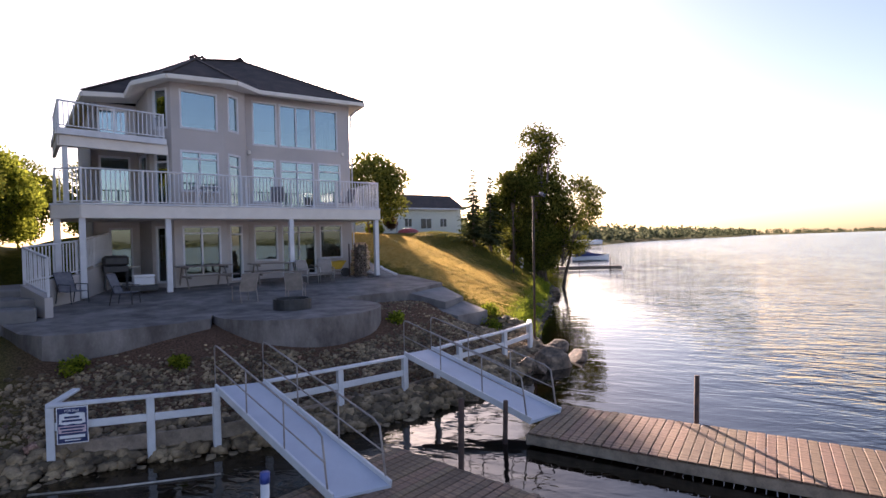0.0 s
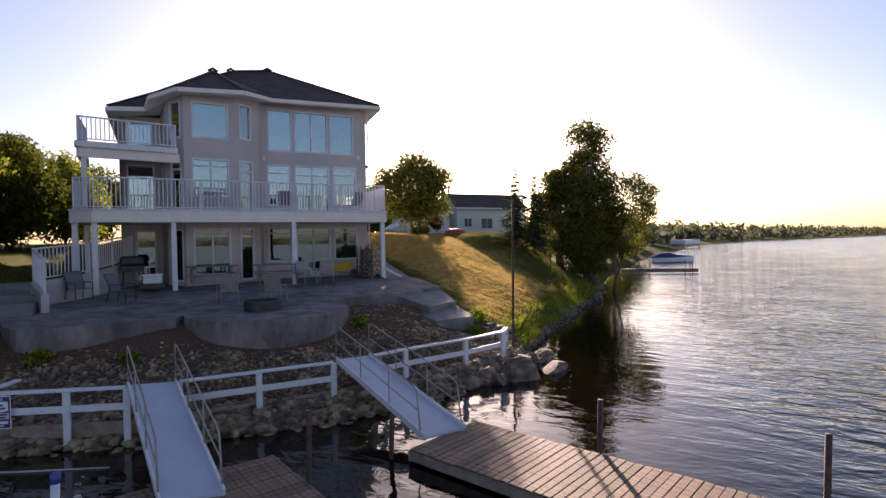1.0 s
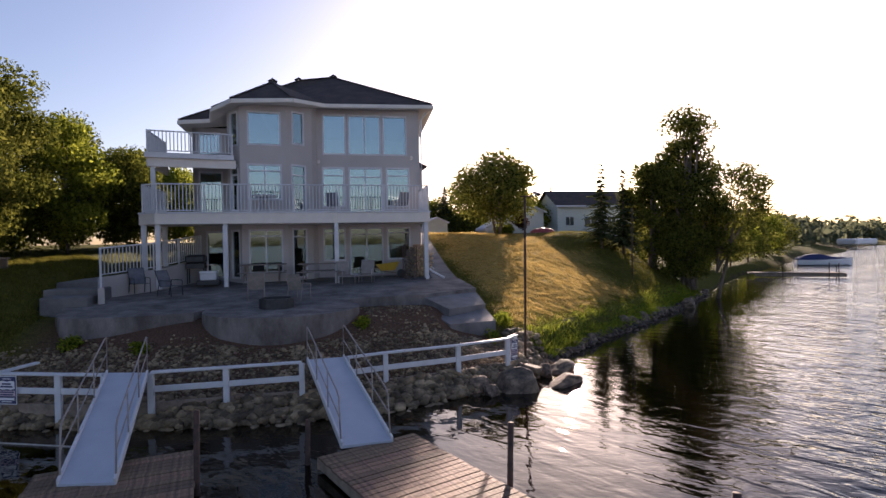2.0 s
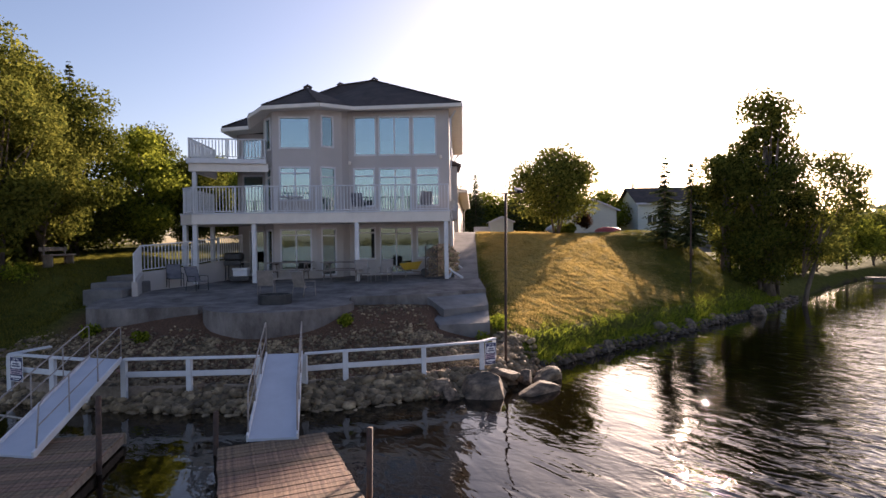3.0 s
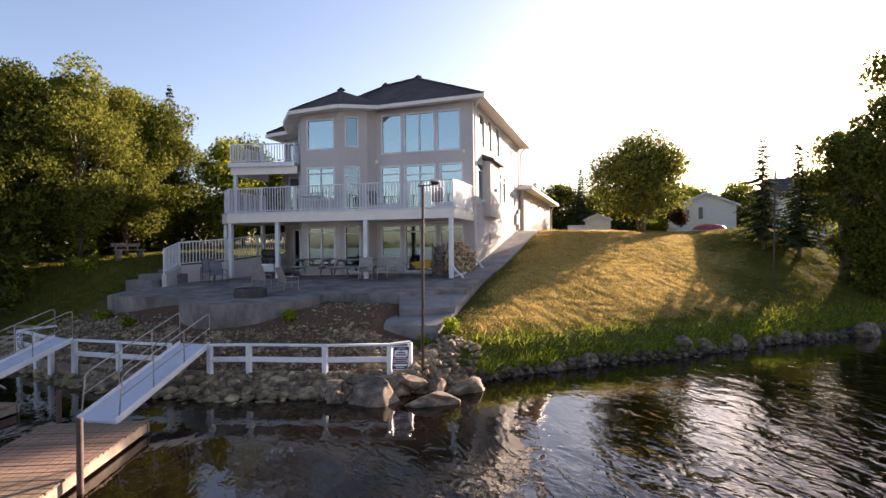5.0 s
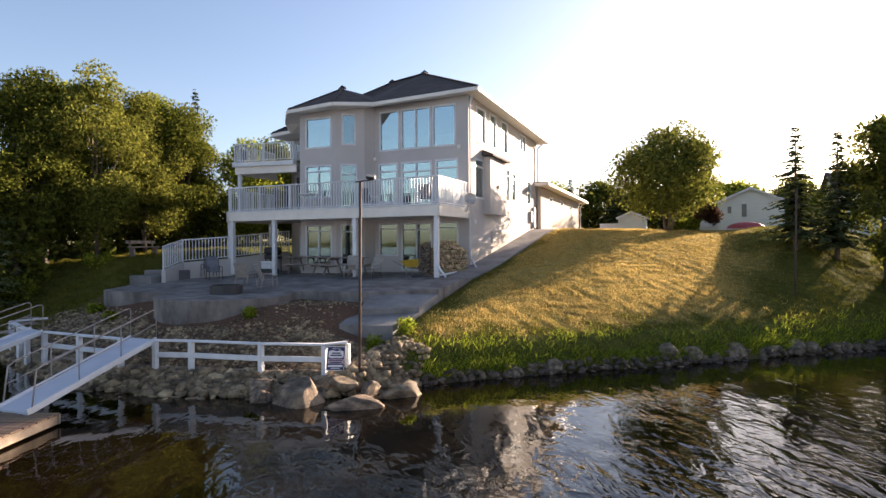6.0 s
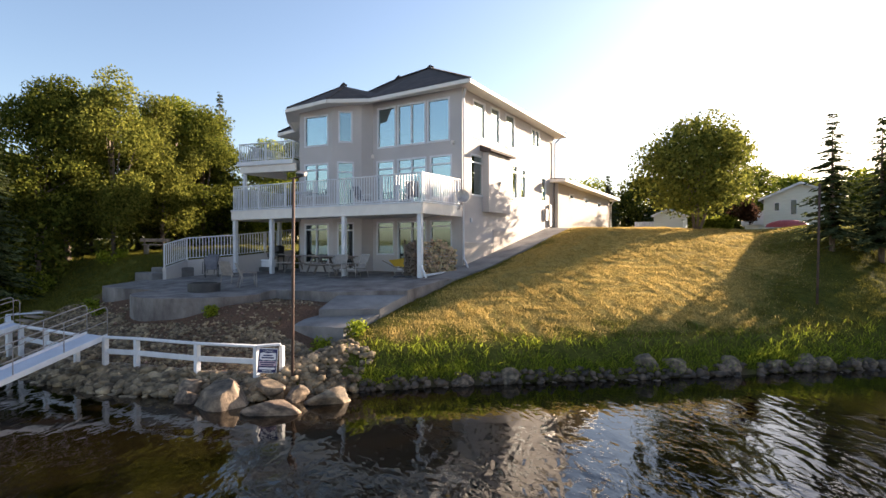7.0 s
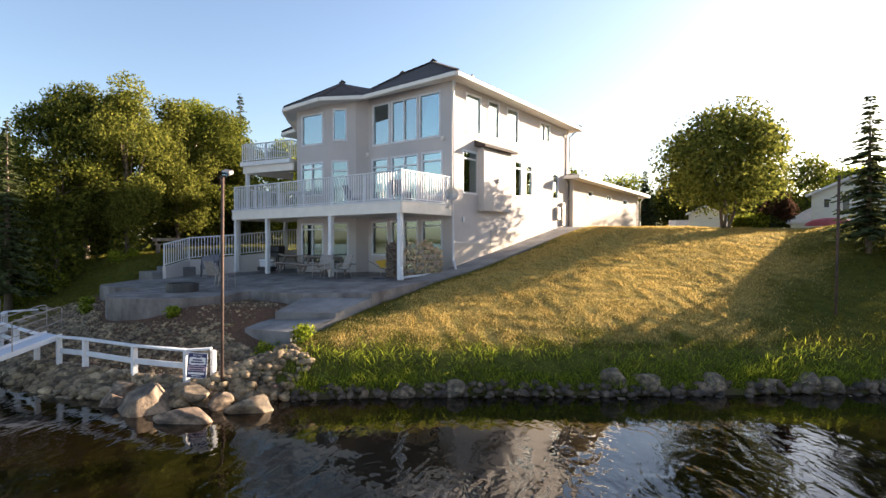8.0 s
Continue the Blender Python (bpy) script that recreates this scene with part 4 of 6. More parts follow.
def broad_tree(x, y, z, height, width, seed, leaf, label, count=5000, size=0.13, trunk_share=0.25, lean=(0.0, 0.0), lumps=38, name="tree", stems=1, thin=1.0):
    """Tapered trunk, limb reaching into the crown, and a crown of leaf clumps with an uneven outline."""
    rng = np.random.default_rng(seed)
    t = thing(name, (x, y, z), label, "tree", "trees")
    crown_h = height * (1 - trunk_share)
    cz = z + height * trunk_share + crown_h / 2
    cs, rs = [], []
    for k in range(lumps):
        v = rng.normal(size=3)
        v /= np.linalg.norm(v)
        f = rng.uniform(0.35, 1.0) ** 0.5
        h = v[2] * f
        taper = 1 - 0.45 * max(h, 0) - 0.2 * max(-h, 0)
        cs.append((x + lean[0] * (h + 1) + v[0] * f * width / 2 * 0.82 * taper, y + lean[1] * (h + 1) + v[1] * f * width / 2 * 0.82 * taper, cz + h * crown_h / 2 * 0.88))
        rs.append(width * rng.uniform(0.13, 0.25))
    q, f = leaves(rng, cs, rs, count, size)
    me = mesh_of("crown", q - np.array([x, y, z]), f, leaf)
    o = new("crown", me)
    o.parent = t
    bm = bmesh.new()
    r0 = 0.035 * height * thin
    for s in range(stems):
        off = Vector((math.cos(2.4 * s), math.sin(2.4 * s), 0)) * (0.25 * (stems > 1))
        top = Vector((x + lean[0] * 1.5, y + lean[1] * 1.3, cz + crown_h * 0.25)) + off * 4
        base = Vector((x, y, z - 0.2)) + off * 0.5
        pts = [base.lerp(top, k / 5) + Vector((rng.normal(), rng.normal(), 0)) * 0.05 * (k > 0) for k in range(6)]
        tube(pts, 0, 8, bm, [r0 * (1.15 - 0.19 * k) / (1 + 0.5 * (stems > 1)) for k in range(6)])
    part("trunk", bm, BARK, t, smooth=True)
    bm = bmesh.new()
    for k in range(min(lumps, 16)):
        a = Vector((x, y, z + height * (trunk_share * 0.8 + 0.35 * rng.uniform())))
        b = Vector(cs[k])
        m_ = a.lerp(b, 0.5) + Vector((0, 0, -0.1 + 0.3 * rng.uniform()))
        tube([a, m_, b], 0, 5, bm, [r0 * 0.4, r0 * 0.25, r0 * 0.08])
    part("limb", bm, BARK, t)
    return t


def spruce_tree(x, y, z, height, width, seed, label="tall dark green spruce tree", whorls=30, name="spruce_tree"):
    """A spruce: straight trunk and drooping whorls of needle sprays."""
    rng = np.random.default_rng(seed)
    t = thing(name, (x, y, z), label, "tree", "trees")
    part("trunk", tube([(x, y, z - 0.2), (x, y, z + height * 0.5), (x, y, z + height)], 0, 8, radii=[0.02 * height, 0.012 * height, 0.004]), BARK, t, smooth=True)
    verts, faces = [], []
    for w in range(whorls):
        f = w / (whorls - 1)
        h = z + height * (0.12 + 0.86 * f)
        reach = width / 2 * (1 - f) ** 0.85 * rng.uniform(0.8, 1.15) + 0.08
        n = int(7 + 4 * (1 - f))
        for k in range(n):
            a = 2 * math.pi * (k + rng.uniform(-0.4, 0.4)) / n + w * 2.4
            lift = rng.uniform(-0.5, 0.5) * height / whorls
            r = reach * rng.uniform(0.45, 1.15)
            sprays = max(3, int(r / 0.11))
            for s in range(sprays):
                g = (s + 0.6) / sprays
                c = np.array([x + math.cos(a) * r * g, y + math.sin(a) * r * g, h + lift - 0.28 * r * g * g + 0.1 * r * (g > 0.8)])
                for side in (-1, 1, 0):
                    b = a + side * 0.9 + rng.uniform(-0.25, 0.25)
                    L = (0.14 + 0.16 * (1 - g)) * rng.uniform(0.7, 1.3) * (0.6 + 0.4 * min(r, 1))
                    d = np.array([math.cos(b), math.sin(b), -0.35 + rng.uniform(-0.2, 0.2)]) * L
                    p = np.array([-math.sin(b), math.cos(b), rng.uniform(-0.8, 0.8)]) * L * 0.26
                    i = len(verts)
                    verts += [c, c + d * 0.5 + p, c + d, c + d * 0.5 - p]
                    faces.append((i, i + 1, i + 2, i + 3))
    o = new("needles", mesh_of("needles", np.array(verts) - np.array([x, y, z]), faces, NEEDLE))
    o.parent = t
    return t


broad_tree(7.65, 14.2, 3.85, 5.8, 6.6, 11, LEAF_MID, "wide rounded leafy tree with forked trunk on the lawn", 19000, 0.1, 0.1, stems=3, lumps=60, thin=0.55)
spruce_tree(12.95, 9.35, ground_height(12.95, 9.35), 5.3, 2.8, 21, "tall spruce with open drooping branches on the lawn", whorls=23)
spruce_tree(14.45, 9.3, ground_height(14.45, 9.3), 5.4, 3.0, 22, "tall spruce with open drooping branches on the lawn", whorls=23)
broad_tree(17.9, 7.7, ground_height(17.9, 7.7), 11.6, 5.0, 12, LEAF_MID, "dense dark leafy tree at the water's edge", 26000, 0.10, 0.02, lumps=70)
broad_tree(16.2, 8.8, ground_height(16.2, 8.8), 7.6, 3.8, 13, LEAF_MID, "dense dark leafy tree beside the spruces", 13000, 0.10, 0.02, lumps=50)
broad_tree(19.6, 7.3, ground_height(19.6, 7.3), 8.9, 4.0, 14, LEAF_MID, "airy birch tree leaning over the lake", 7000, 0.09, 0.22, lean=(0.5, -1.0), lumps=30, thin=0.4)
for k, (x, y, h, w) in enumerate(((17.4, 7.6, 5.0, 3.6), (18.9, 8.4, 6.8, 4.4))):
    broad_tree(x, y, ground_height(x, y), h, w, 30 + k, LEAF_DARK, "low dense leafy tree crowding the water's edge", 11000, 0.085, 0.0, thin=0.6, lumps=40)
WOOD_LABEL = "tall leafy birch in the dense wood beside the house"
for k, (x, y, h, w, lf) in enumerate(((-15.9, -2.5, 10.2, 4.2, LEAF_MID), (-17.3, -5.0, 10.4, 4.6, LEAF_DARK), (-16.5, 0.3, 9.6, 4.2, LEAF_MID), (-17.8, -3.6, 10.2, 4.8, LEAF_DARK), (-18.6, 2.4, 10.6, 4.4, LEAF), (-16.7, 2.8, 9.3, 4.4, LEAF_DARK),
                                      (-20.5, 5.5, 10.4, 5.0, LEAF_DARK), (-16.0, 6.9, 7.6, 4.4, LEAF), (-14.4, 9.8, 6.6, 4.4, LEAF_DARK), (-13.0, 13.8, 6.0, 4.6, LEAF), (-18, 11, 8.6, 5.4, LEAF_DARK), (-12.2, 18.5, 6.2, 5.0, LEAF_DARK),
                                      (-22, -0.6, 10.6, 5.4, LEAF), (-19.6, -7.4, 10.2, 5, LEAF), (-24, -6.5, 11, 5.8, LEAF_DARK), (-16, 16, 7.4, 5.4, LEAF_DARK), (-24, 4, 10.5, 5.5, LEAF))):
    broad_tree(x, y, ground_height(x, y), h - 0.9, w, 40 + k, lf, WOOD_LABEL, 24000 if k < 6 else 15000, 0.075 if k < 6 else 0.095, 0.1 if k < 2 else 0.02, thin=0.4, lumps=60)
for k, (x, y, h) in enumerate(((-18.6, 5.3, 9.6), (-15.6, -7.3, 8.2))):
    spruce_tree(x, y, ground_height(x, y), h, 3.0, 60 + k, "dark spruce among the birches")
for k, (x, y, h, w, lf) in enumerate(((-3, 30, 5.0, 6, LEAF), (1.5, 33, 5.2, 6.4, LEAF_DARK), (5.2, 34, 4.6, 6, LEAF), (9.5, 33, 5.6, 6.4, LEAF_DARK), (12.6, 31, 4.0, 5.4, LEAF), (-8, 30, 6, 6, LEAF_DARK), (16.5, 32, 4.2, 6, LEAF))):
    broad_tree(x, y, 3.85, h, w, 80 + k, lf, "leafy tree in the wood behind the lawn", 6500, 0.14, 0.02, thin=0.5)
for k, (x, y, h) in enumerate(((3.4, 29.5, 5.9), (-0.5, 28.5, 4.8), (7.6, 31, 5.0))):
    spruce_tree(x, y, 3.85, h, 2.8, 90 + k, "dark spruce behind the lawn")
for k, (x, y, h, w) in enumerate(((26, 17.5, 4.6, 4.6), (30.5, 21.5, 4.8, 5), (36, 25.5, 5.2, 5.4), (43, 31, 5.6, 6), (51, 38, 6.2, 7), (60, 46, 6.6, 8), (23.5, 20, 5.4, 5))):
    broad_tree(x, y, ground_height(x, y), h, w, 110 + k, LEAF_MID if k % 2 else LEAF, "leafy tree on the neighbouring shore", 4500, 0.16, 0.02, thin=0.5)


# ---- stones of the shore ----
def stone_meshes(count, seed, material, squash=0.62):
    rng = random.Random(seed)
    made = []
    for k in range(count):
        bm = bmesh.new()
        bmesh.ops.create_icosphere(bm, subdivisions=1, radius=1.0)
        off = Vector((rng.uniform(-50, 50), rng.uniform(-50, 50), rng.uniform(-50, 50)))
        cuts = [(Vector((rng.gauss(0, 1), rng.gauss(0, 1), rng.gauss(0, 1))).normalized(), rng.uniform(0.55, 0.85)) for _ in range(7)]
        sx, sy = rng.uniform(0.75, 1.2), rng.uniform(0.7, 1.0)
        for v in bm.verts:
            c = v.co * (1 + 0.28 * noise.noise(v.co * 1.1 + off))
            for nrm, dist in cuts:
                over = c.dot(nrm) - dist
                if over > 0:
                    c -= nrm * over * 0.94
            v.co = (c.x * sx, c.y * sy, c.z * squash)
        me = bpy.data.meshes.new("stone")
        bm.normal_update()
        bm.to_mesh(me), bm.free()
        me.materials.append(material)
        me.shade_smooth()
        made.append(me)
    return made


STONES = stone_meshes(14, 5, STONE)


def shore_point(s):
    """The shoreline's place and landward normal at s metres from its point by the left end of the rail."""
    for (ax, ay), (bx, by) in zip(SHORE[6:], SHORE[7:]):
        L = math.hypot(bx - ax, by - ay)
        if s <= L:
            ux, uy = (bx - ax) / L, (by - ay) / L
            return ax + ux * s, ay + uy * s, -uy, ux
        s -= L
    return bx, by, -uy, ux


riprap = thing("rock_revetment", (-4, -9, -0.4), "rounded field stones heaped along the shore", "stones", kind="structure")
rnd = random.Random(77)
spots = []
for k in range(14600):
    if k < 13000:
        s = rnd.uniform(-2.0, 14.8)
        x, y, nx, ny = shore_point(max(s, 0))
        x += min(s, 0)
        d = rnd.uniform(-0.25, 2.75) + 0.5 * rnd.random() ** 4
        r = min(0.05 + rnd.expovariate(1 / 0.035), 0.15) * (1.3 if d < 0.8 else 0.55)
    else:
        s = 14.0 + rnd.uniform(0, 1) ** 1.5 * 26
        x, y, nx, ny = shore_point(s)
        d = rnd.uniform(-0.3, 0.2)
        r = rnd.uniform(0.07, 0.17) * (1 + 0.015 * (s - 14))
    px, py = x + nx * d, y + ny * d
    if 13700 < k < 14450:
        px, py, r, s, d = rnd.uniform(0.0, 2.5), rnd.uniform(-8.5, -5.7), rnd.uniform(0.07, 0.15), 13, 0.5
        if not -0.25 < inland(px, py) < 2.4:
            continue
    if px > 1.0 and d > 1.0 and s > 14.5:
        continue
    if (px + 5.3) ** 2 + (py + 4.95) ** 2 < 2.4 ** 2 or (-0.7 < px < 1.3 and py > -6.1):
        continue
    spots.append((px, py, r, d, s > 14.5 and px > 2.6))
for k in range(420):
    px, py = rnd.uniform(-3.5, -0.7), rnd.uniform(-6.6, -3.7)
    if (px + 5.3) ** 2 + (py + 4.95) ** 2 > 2.4 ** 2 and py < -3.95:
        spots.append((px, py, rnd.uniform(0.02, 0.06), 3, False))
base_at = riprap.location
joined_v, joined_f, bank_v, bank_f = [], [], [], []
flat_meshes = [([v.co.copy() for v in me.vertices], [tuple(p.vertices) for p in me.polygons]) for me in STONES]
for k, (x, y, r, d, bank) in enumerate(spots):
    z = ground_height(x, y)
    m = Matrix.LocRotScale(Vector((x, y, max(z, -0.75) + r * 0.25)), Euler((rnd.uniform(-0.4, 0.4), rnd.uniform(-0.4, 0.4), rnd.uniform(0, 6.28))), Vector((r * rnd.uniform(0.9, 1.35), r, r * rnd.uniform(0.8, 1.2))))
    j = rnd.randrange(len(STONES))
    if k % 28 == 0 and not bank:
        shared("stone", STONES[j], riprap, Matrix.Translation(-base_at) @ m)
    else:
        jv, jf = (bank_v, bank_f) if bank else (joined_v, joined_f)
        n0 = len(jv)
        jv += [m @ v for v in flat_meshes[j][0]]
        jf += [tuple(i + n0 for i in f) for f in flat_meshes[j][1]]
tagged(new("shore_gravel", mesh_of("shore_gravel", joined_v, joined_f, STONE, True)), "loose small brown and grey field stones on the shore", "stones", kind="stuff")
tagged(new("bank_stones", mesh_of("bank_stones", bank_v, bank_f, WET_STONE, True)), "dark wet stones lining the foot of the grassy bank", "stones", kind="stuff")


def boulder(x, y, z, sx, sy, sz, turn, seed, label="large brown boulder at the water's edge", point=0.0):
    """An angular boulder: a ball cut by planes, roughened, and drawn to a point by the given share."""
    rng = random.Random(seed)
    bm_ = bmesh.new()
    bmesh.ops.create_icosphere(bm_, subdivisions=4, radius=1.0)
    off = Vector((seed * 3.1, seed * 1.7, 0))
    cuts = [(Vector((rng.gauss(0, 1), rng.gauss(0, 1), rng.gauss(0, 0.8))).normalized(), rng.uniform(0.5, 0.8)) for _ in range(9)]
    for v in bm_.verts:
        c = v.co * (1 + 0.22 * noise.noise(v.co * 0.9 + off))
        for nrm, dist in cuts:
            over = c.dot(nrm) - dist
            if over > 0:
                c -= nrm * over * 0.93
        c *= 1 + 0.05 * noise.noise(c * 3.0 + off) + 0.02 * noise.noise(c * 8 + off)
        f = 1 - point * smooth_step(-0.2, 0.9, c.z)
        v.co = (c.x * f + point * 0.25 * max(c.z, 0), c.y * f, c.z)
    me = bpy.data.meshes.new("boulder")
    bm_.to_mesh(me), bm_.free()
    me.materials.append(BOULDER)
    me.shade_smooth()
    ob = new("boulder", me)
    ob.matrix_basis = Matrix.LocRotScale(Vector((x, y, z)), Euler((0.1, 0.05, turn)), Vector((sx, sy, sz)))
    return tagged(ob, label, "boulder", "boulders")


for args in ((0.72, -8.72, -0.45, 0.84, 0.58, 0.68, 0.3, 5, "large pointed tan boulder in the shallow water", 0.3), (2.05, -8.62, -0.52, 0.66, 0.38, 0.30, 0.35, 4, "flat pale boulder in the shallow water"),
             (2.6, -7.35, -0.5, 0.62, 0.42, 0.34, 0.6, 6, "low flat boulder at the water's edge"), (1.35, -7.95, -0.25, 0.42, 0.3, 0.24, 0.1, 8), (1.9, -7.75, -0.35, 0.3, 0.26, 0.22, 1.0, 9), (-0.35, -8.75, -0.35, 0.36, 0.3, 0.28, 0.5, 10),
             (-0.1, -9.05, -0.45, 0.3, 0.26, 0.24, 1.5, 14), (8.15, -1.2, -0.28, 0.46, 0.34, 0.34, 0.8, 15), (8.75, -0.8, -0.3, 0.40, 0.32, 0.32, 0.8, 16), (9.95, 0.25, -0.4, 0.36, 0.32, 0.4, 0.7, 17), (11.0, 1.2, -0.4, 0.46, 0.34, 0.3, 0.8, 18),
             (11.8, 1.85, -0.38, 0.42, 0.34, 0.34, 0.7, 19), (12.25, 2.1, -0.4, 0.36, 0.3, 0.3, 0.9, 20), (15.1, 3.9, -0.4, 0.6, 0.5, 0.45, 0.9, 23), (5.3, -3.85, -0.4, 0.3, 0.24, 0.26, 0.6, 24), (4.4, -4.7, -0.42, 0.3, 0.24, 0.2, 0.6, 25), (13.3, 2.9, -0.4, 0.4, 0.3, 0.3, 0.5, 26)):
    boulder(*args)

for k, (a, b) in enumerate(zip(RAIL, RAIL[1:])):
    part("retaining_board", beam((a[0], a[1] + 0.09, -0.16), (b[0], b[1] + 0.09, -0.16), 0.05, 0.26, 0.01), WOOD, guard, "dark weathered retaining board")


# ---- grass ----
def patches(x, y, f, k):
    """A soft uneven pattern between 0 and 1."""
    wx, wy = x + 0.8 * np.sin(y * 1.13 * f + k), y + 0.7 * np.sin(x * 0.91 * f + 2 * k)
    return 0.5 + 0.17 * (np.sin(2.1 * f * wx + 1.3 * f * wy + k) + np.sin(-1.7 * f * wx + 2.9 * f * wy + 3 * k) + np.sin(3.7 * f * wx - 0.8 * f * wy))


def blades(name, material, label, spots_, height, width, seed, lean=0.35):
    rng = np.random.default_rng(seed)
    n = len(spots_)
    base = np.asarray(spots_)
    a = rng.uniform(0, 2 * math.pi, n)
    clump = 0.35 + 1.3 * patches(base[:, 0], base[:, 1], 1.9, seed * 1.7)
    h = height * rng.uniform(0.5, 1.4, n) * clump
    side = np.stack([np.cos(a), np.sin(a), np.zeros(n)], 1) * (width * rng.uniform(0.6, 1.3, n))[:, None]
    tip = base + np.stack([rng.normal(0, lean, n) * h, rng.normal(0, lean, n) * h, h], 1)
    q = np.stack([base - side, base + side, tip], 1).reshape(-1, 3)
    return tagged(new(name, mesh_of(name, q, [(3 * k, 3 * k + 1, 3 * k + 2) for k in range(n)], material)), label, "grass", kind="stuff")


def scattered(seed, n, x0, x1, y0, y1):
    rng = np.random.default_rng(seed)
    x, y = rng.uniform(x0, x1, n), rng.uniform(y0, y1, n)
    return x, y, field("inland", x, y), rng


x, y, d, rng = scattered(9, 620000, 1.3, 19, -7, 10)
keep = (d > 0.1) & (d < 0.15 + np.abs(rng.normal(0, 0.45, len(x)))) & ((y > -5.9 - 0.35 * (x - 1.35)) | (x > 2.6)) & (x > 1.35) & (rng.uniform(size=len(x)) < 0.25 + 1.1 * patches(x, y, 1.6, 1.0))
tall = np.stack([x, y, field("z", x, y) - 0.02], 1)[keep]
x, y, d, rng = scattered(10, 620000, 1.3, 17, -6.2, 15)
keep = (d > 0.9) & (x > 1.4 + 0.06 * np.maximum(y, 0)) & (rng.uniform(size=len(x)) > (y + 6) / 34)
green = rng.uniform(size=len(x)) < 0.12 + 0.88 * field("green", x, y)
low = np.stack([x, y, field("z", x, y) - 0.01], 1)
blades("tall_grass", GRASS_BLADE, "lush uncut green grass along the lake bank", tall[:150000], 0.17, 0.013, 1, 0.75)
blades("lawn_grass", LAWN_BLADE, "short mown green lawn grass", low[keep & green], 0.05, 0.008, 2)
blades("dry_lawn", STRAW, "short dry straw-coloured lawn grass", low[keep & ~green], 0.055, 0.009, 3)
x, y, d, rng = scattered(11, 90000, -18, -11.9, -8, 4)
blades("wild_grass", LAWN_BLADE, "shaded grass sloping up to the wood", np.stack([x, y, field("z", x, y) - 0.02], 1)[(d > 0.9) & ((y < -5.6) | (x < -12.2))], 0.085, 0.009, 4)


# ---- poles, signs ----
def light_pole(x, y, z0, z1, lamp):
    p = thing("light_pole", (x, y, z0), "tall thin rusty light pole on the shore", "pole", "poles")
    part("pole", tube([(x, y, z0), (x + 0.03, y, (z0 + z1) / 2), (x + 0.06, y, z1)], 0.035, 8), RUST, p, smooth=True)
    if lamp:
        part("arm", tube([(x - 0.08, y, z1), (x + 0.5, y - 0.1, z1 + 0.02)], 0.018, 8), RUST, p, smooth=True)
        head = part("floodlight", add_box(bmesh.new(), -0.11, 0.11, -0.08, 0.08, -0.045, 0.045, 0.02, pose(x + 0.4, y - 0.08, z1 + 0.08, 25, 10, 20)), PIPE, p, "weathered floodlight head")
        part("lens", add_box(bmesh.new(), -0.09, 0.09, -0.09, -0.078, -0.035, 0.035, 0.01, pose(x + 0.4, y - 0.08, z1 + 0.08, 25, 10, 20)), PANE_LOW, head)
    return p


light_pole(1.42, -7.42, -0.3, 4.52, True)
light_pole(12.2, 4.7, 0.5, 4.95, False)

NAVY = surface("navy_print", (0.02, 0.025, 0.09), (0.03, 0.035, 0.12), 5, 0.4, 0, 50, grain=0.08)
SIGN_WHITE = surface("sign_white", (0.72, 0.72, 0.74), (0.80, 0.80, 0.82), 5, 0.4, 0, 50, grain=0.05)
PINK = surface("pale_print", (0.55, 0.40, 0.45), (0.65, 0.50, 0.55), 5, 0.4, 0, 50, grain=0.05)


def estate_sign(m):
    """A yard sign: board, white border, shield shape, printed bars, and the heading."""
    s = new("sale_sign")
    s.matrix_basis = m
    tagged(s, "navy and white for-sale sign hung on the guard rail", "sign", "sale signs")

    def piece(name, x0, x1, z0, z1, y, mat, bev=0.0):
        me = bpy.data.meshes.new(name)
        bm_ = add_box(bmesh.new(), x0, x1, y - 0.006, y, z0, z1, bev)
        bm_.to_mesh(me), bm_.free()
        me.materials.append(mat)
        o = new(name, me)
        o.parent = s
        return o
    piece("border", -0.30, 0.30, -0.74, 0.0, 0.0, SIGN_WHITE)
    piece("board", -0.28, 0.28, -0.72, -0.02, -0.005, NAVY)
    bm_ = slab([(-0.25, -0.33), (-0.24, -0.14), (-0.12, -0.12), (0, -0.15), (0.12, -0.12), (0.24, -0.14), (0.25, -0.33), (0.12, -0.36), (0, -0.34), (-0.12, -0.36)], 0.006, 0.012)
    bmesh.ops.transform(bm_, matrix=Matrix.Rotation(radians(90), 4, "X"), verts=bm_.verts)
    me = bpy.data.meshes.new("shield")
    bm_.to_mesh(me), bm_.free()
    me.materials.append(SIGN_WHITE)
    o = new("shield", me)
    o.parent = s
    piece("name_panel", -0.26, 0.26, -0.52, -0.38, -0.012, PINK)
    for x0, x1, z0, z1, mat in ((-0.14, 0.14, -0.225, -0.185, NAVY), (-0.19, 0.19, -0.295, -0.255, NAVY), (-0.23, 0.23, -0.435, -0.40, NAVY), (-0.20, 0.20, -0.50, -0.465, NAVY), (-0.24, 0.24, -0.625, -0.565, SIGN_WHITE), (-0.15, 0.15, -0.675, -0.655, SIGN_WHITE)):
        piece("print_bar", x0, x1, z0, z1, -0.017, mat)
    cu = bpy.data.curves.new("heading", "FONT")
    cu.body, cu.size, cu.align_x, cu.extrude = "FOR SALE", 0.065, "CENTER", 0.002
    cu.materials.append(SIGN_WHITE)
    o = new("heading", cu)
    o.parent = s
    o.matrix_basis = pose(0, -0.014, -0.095, 90, 0, 0)
    return s


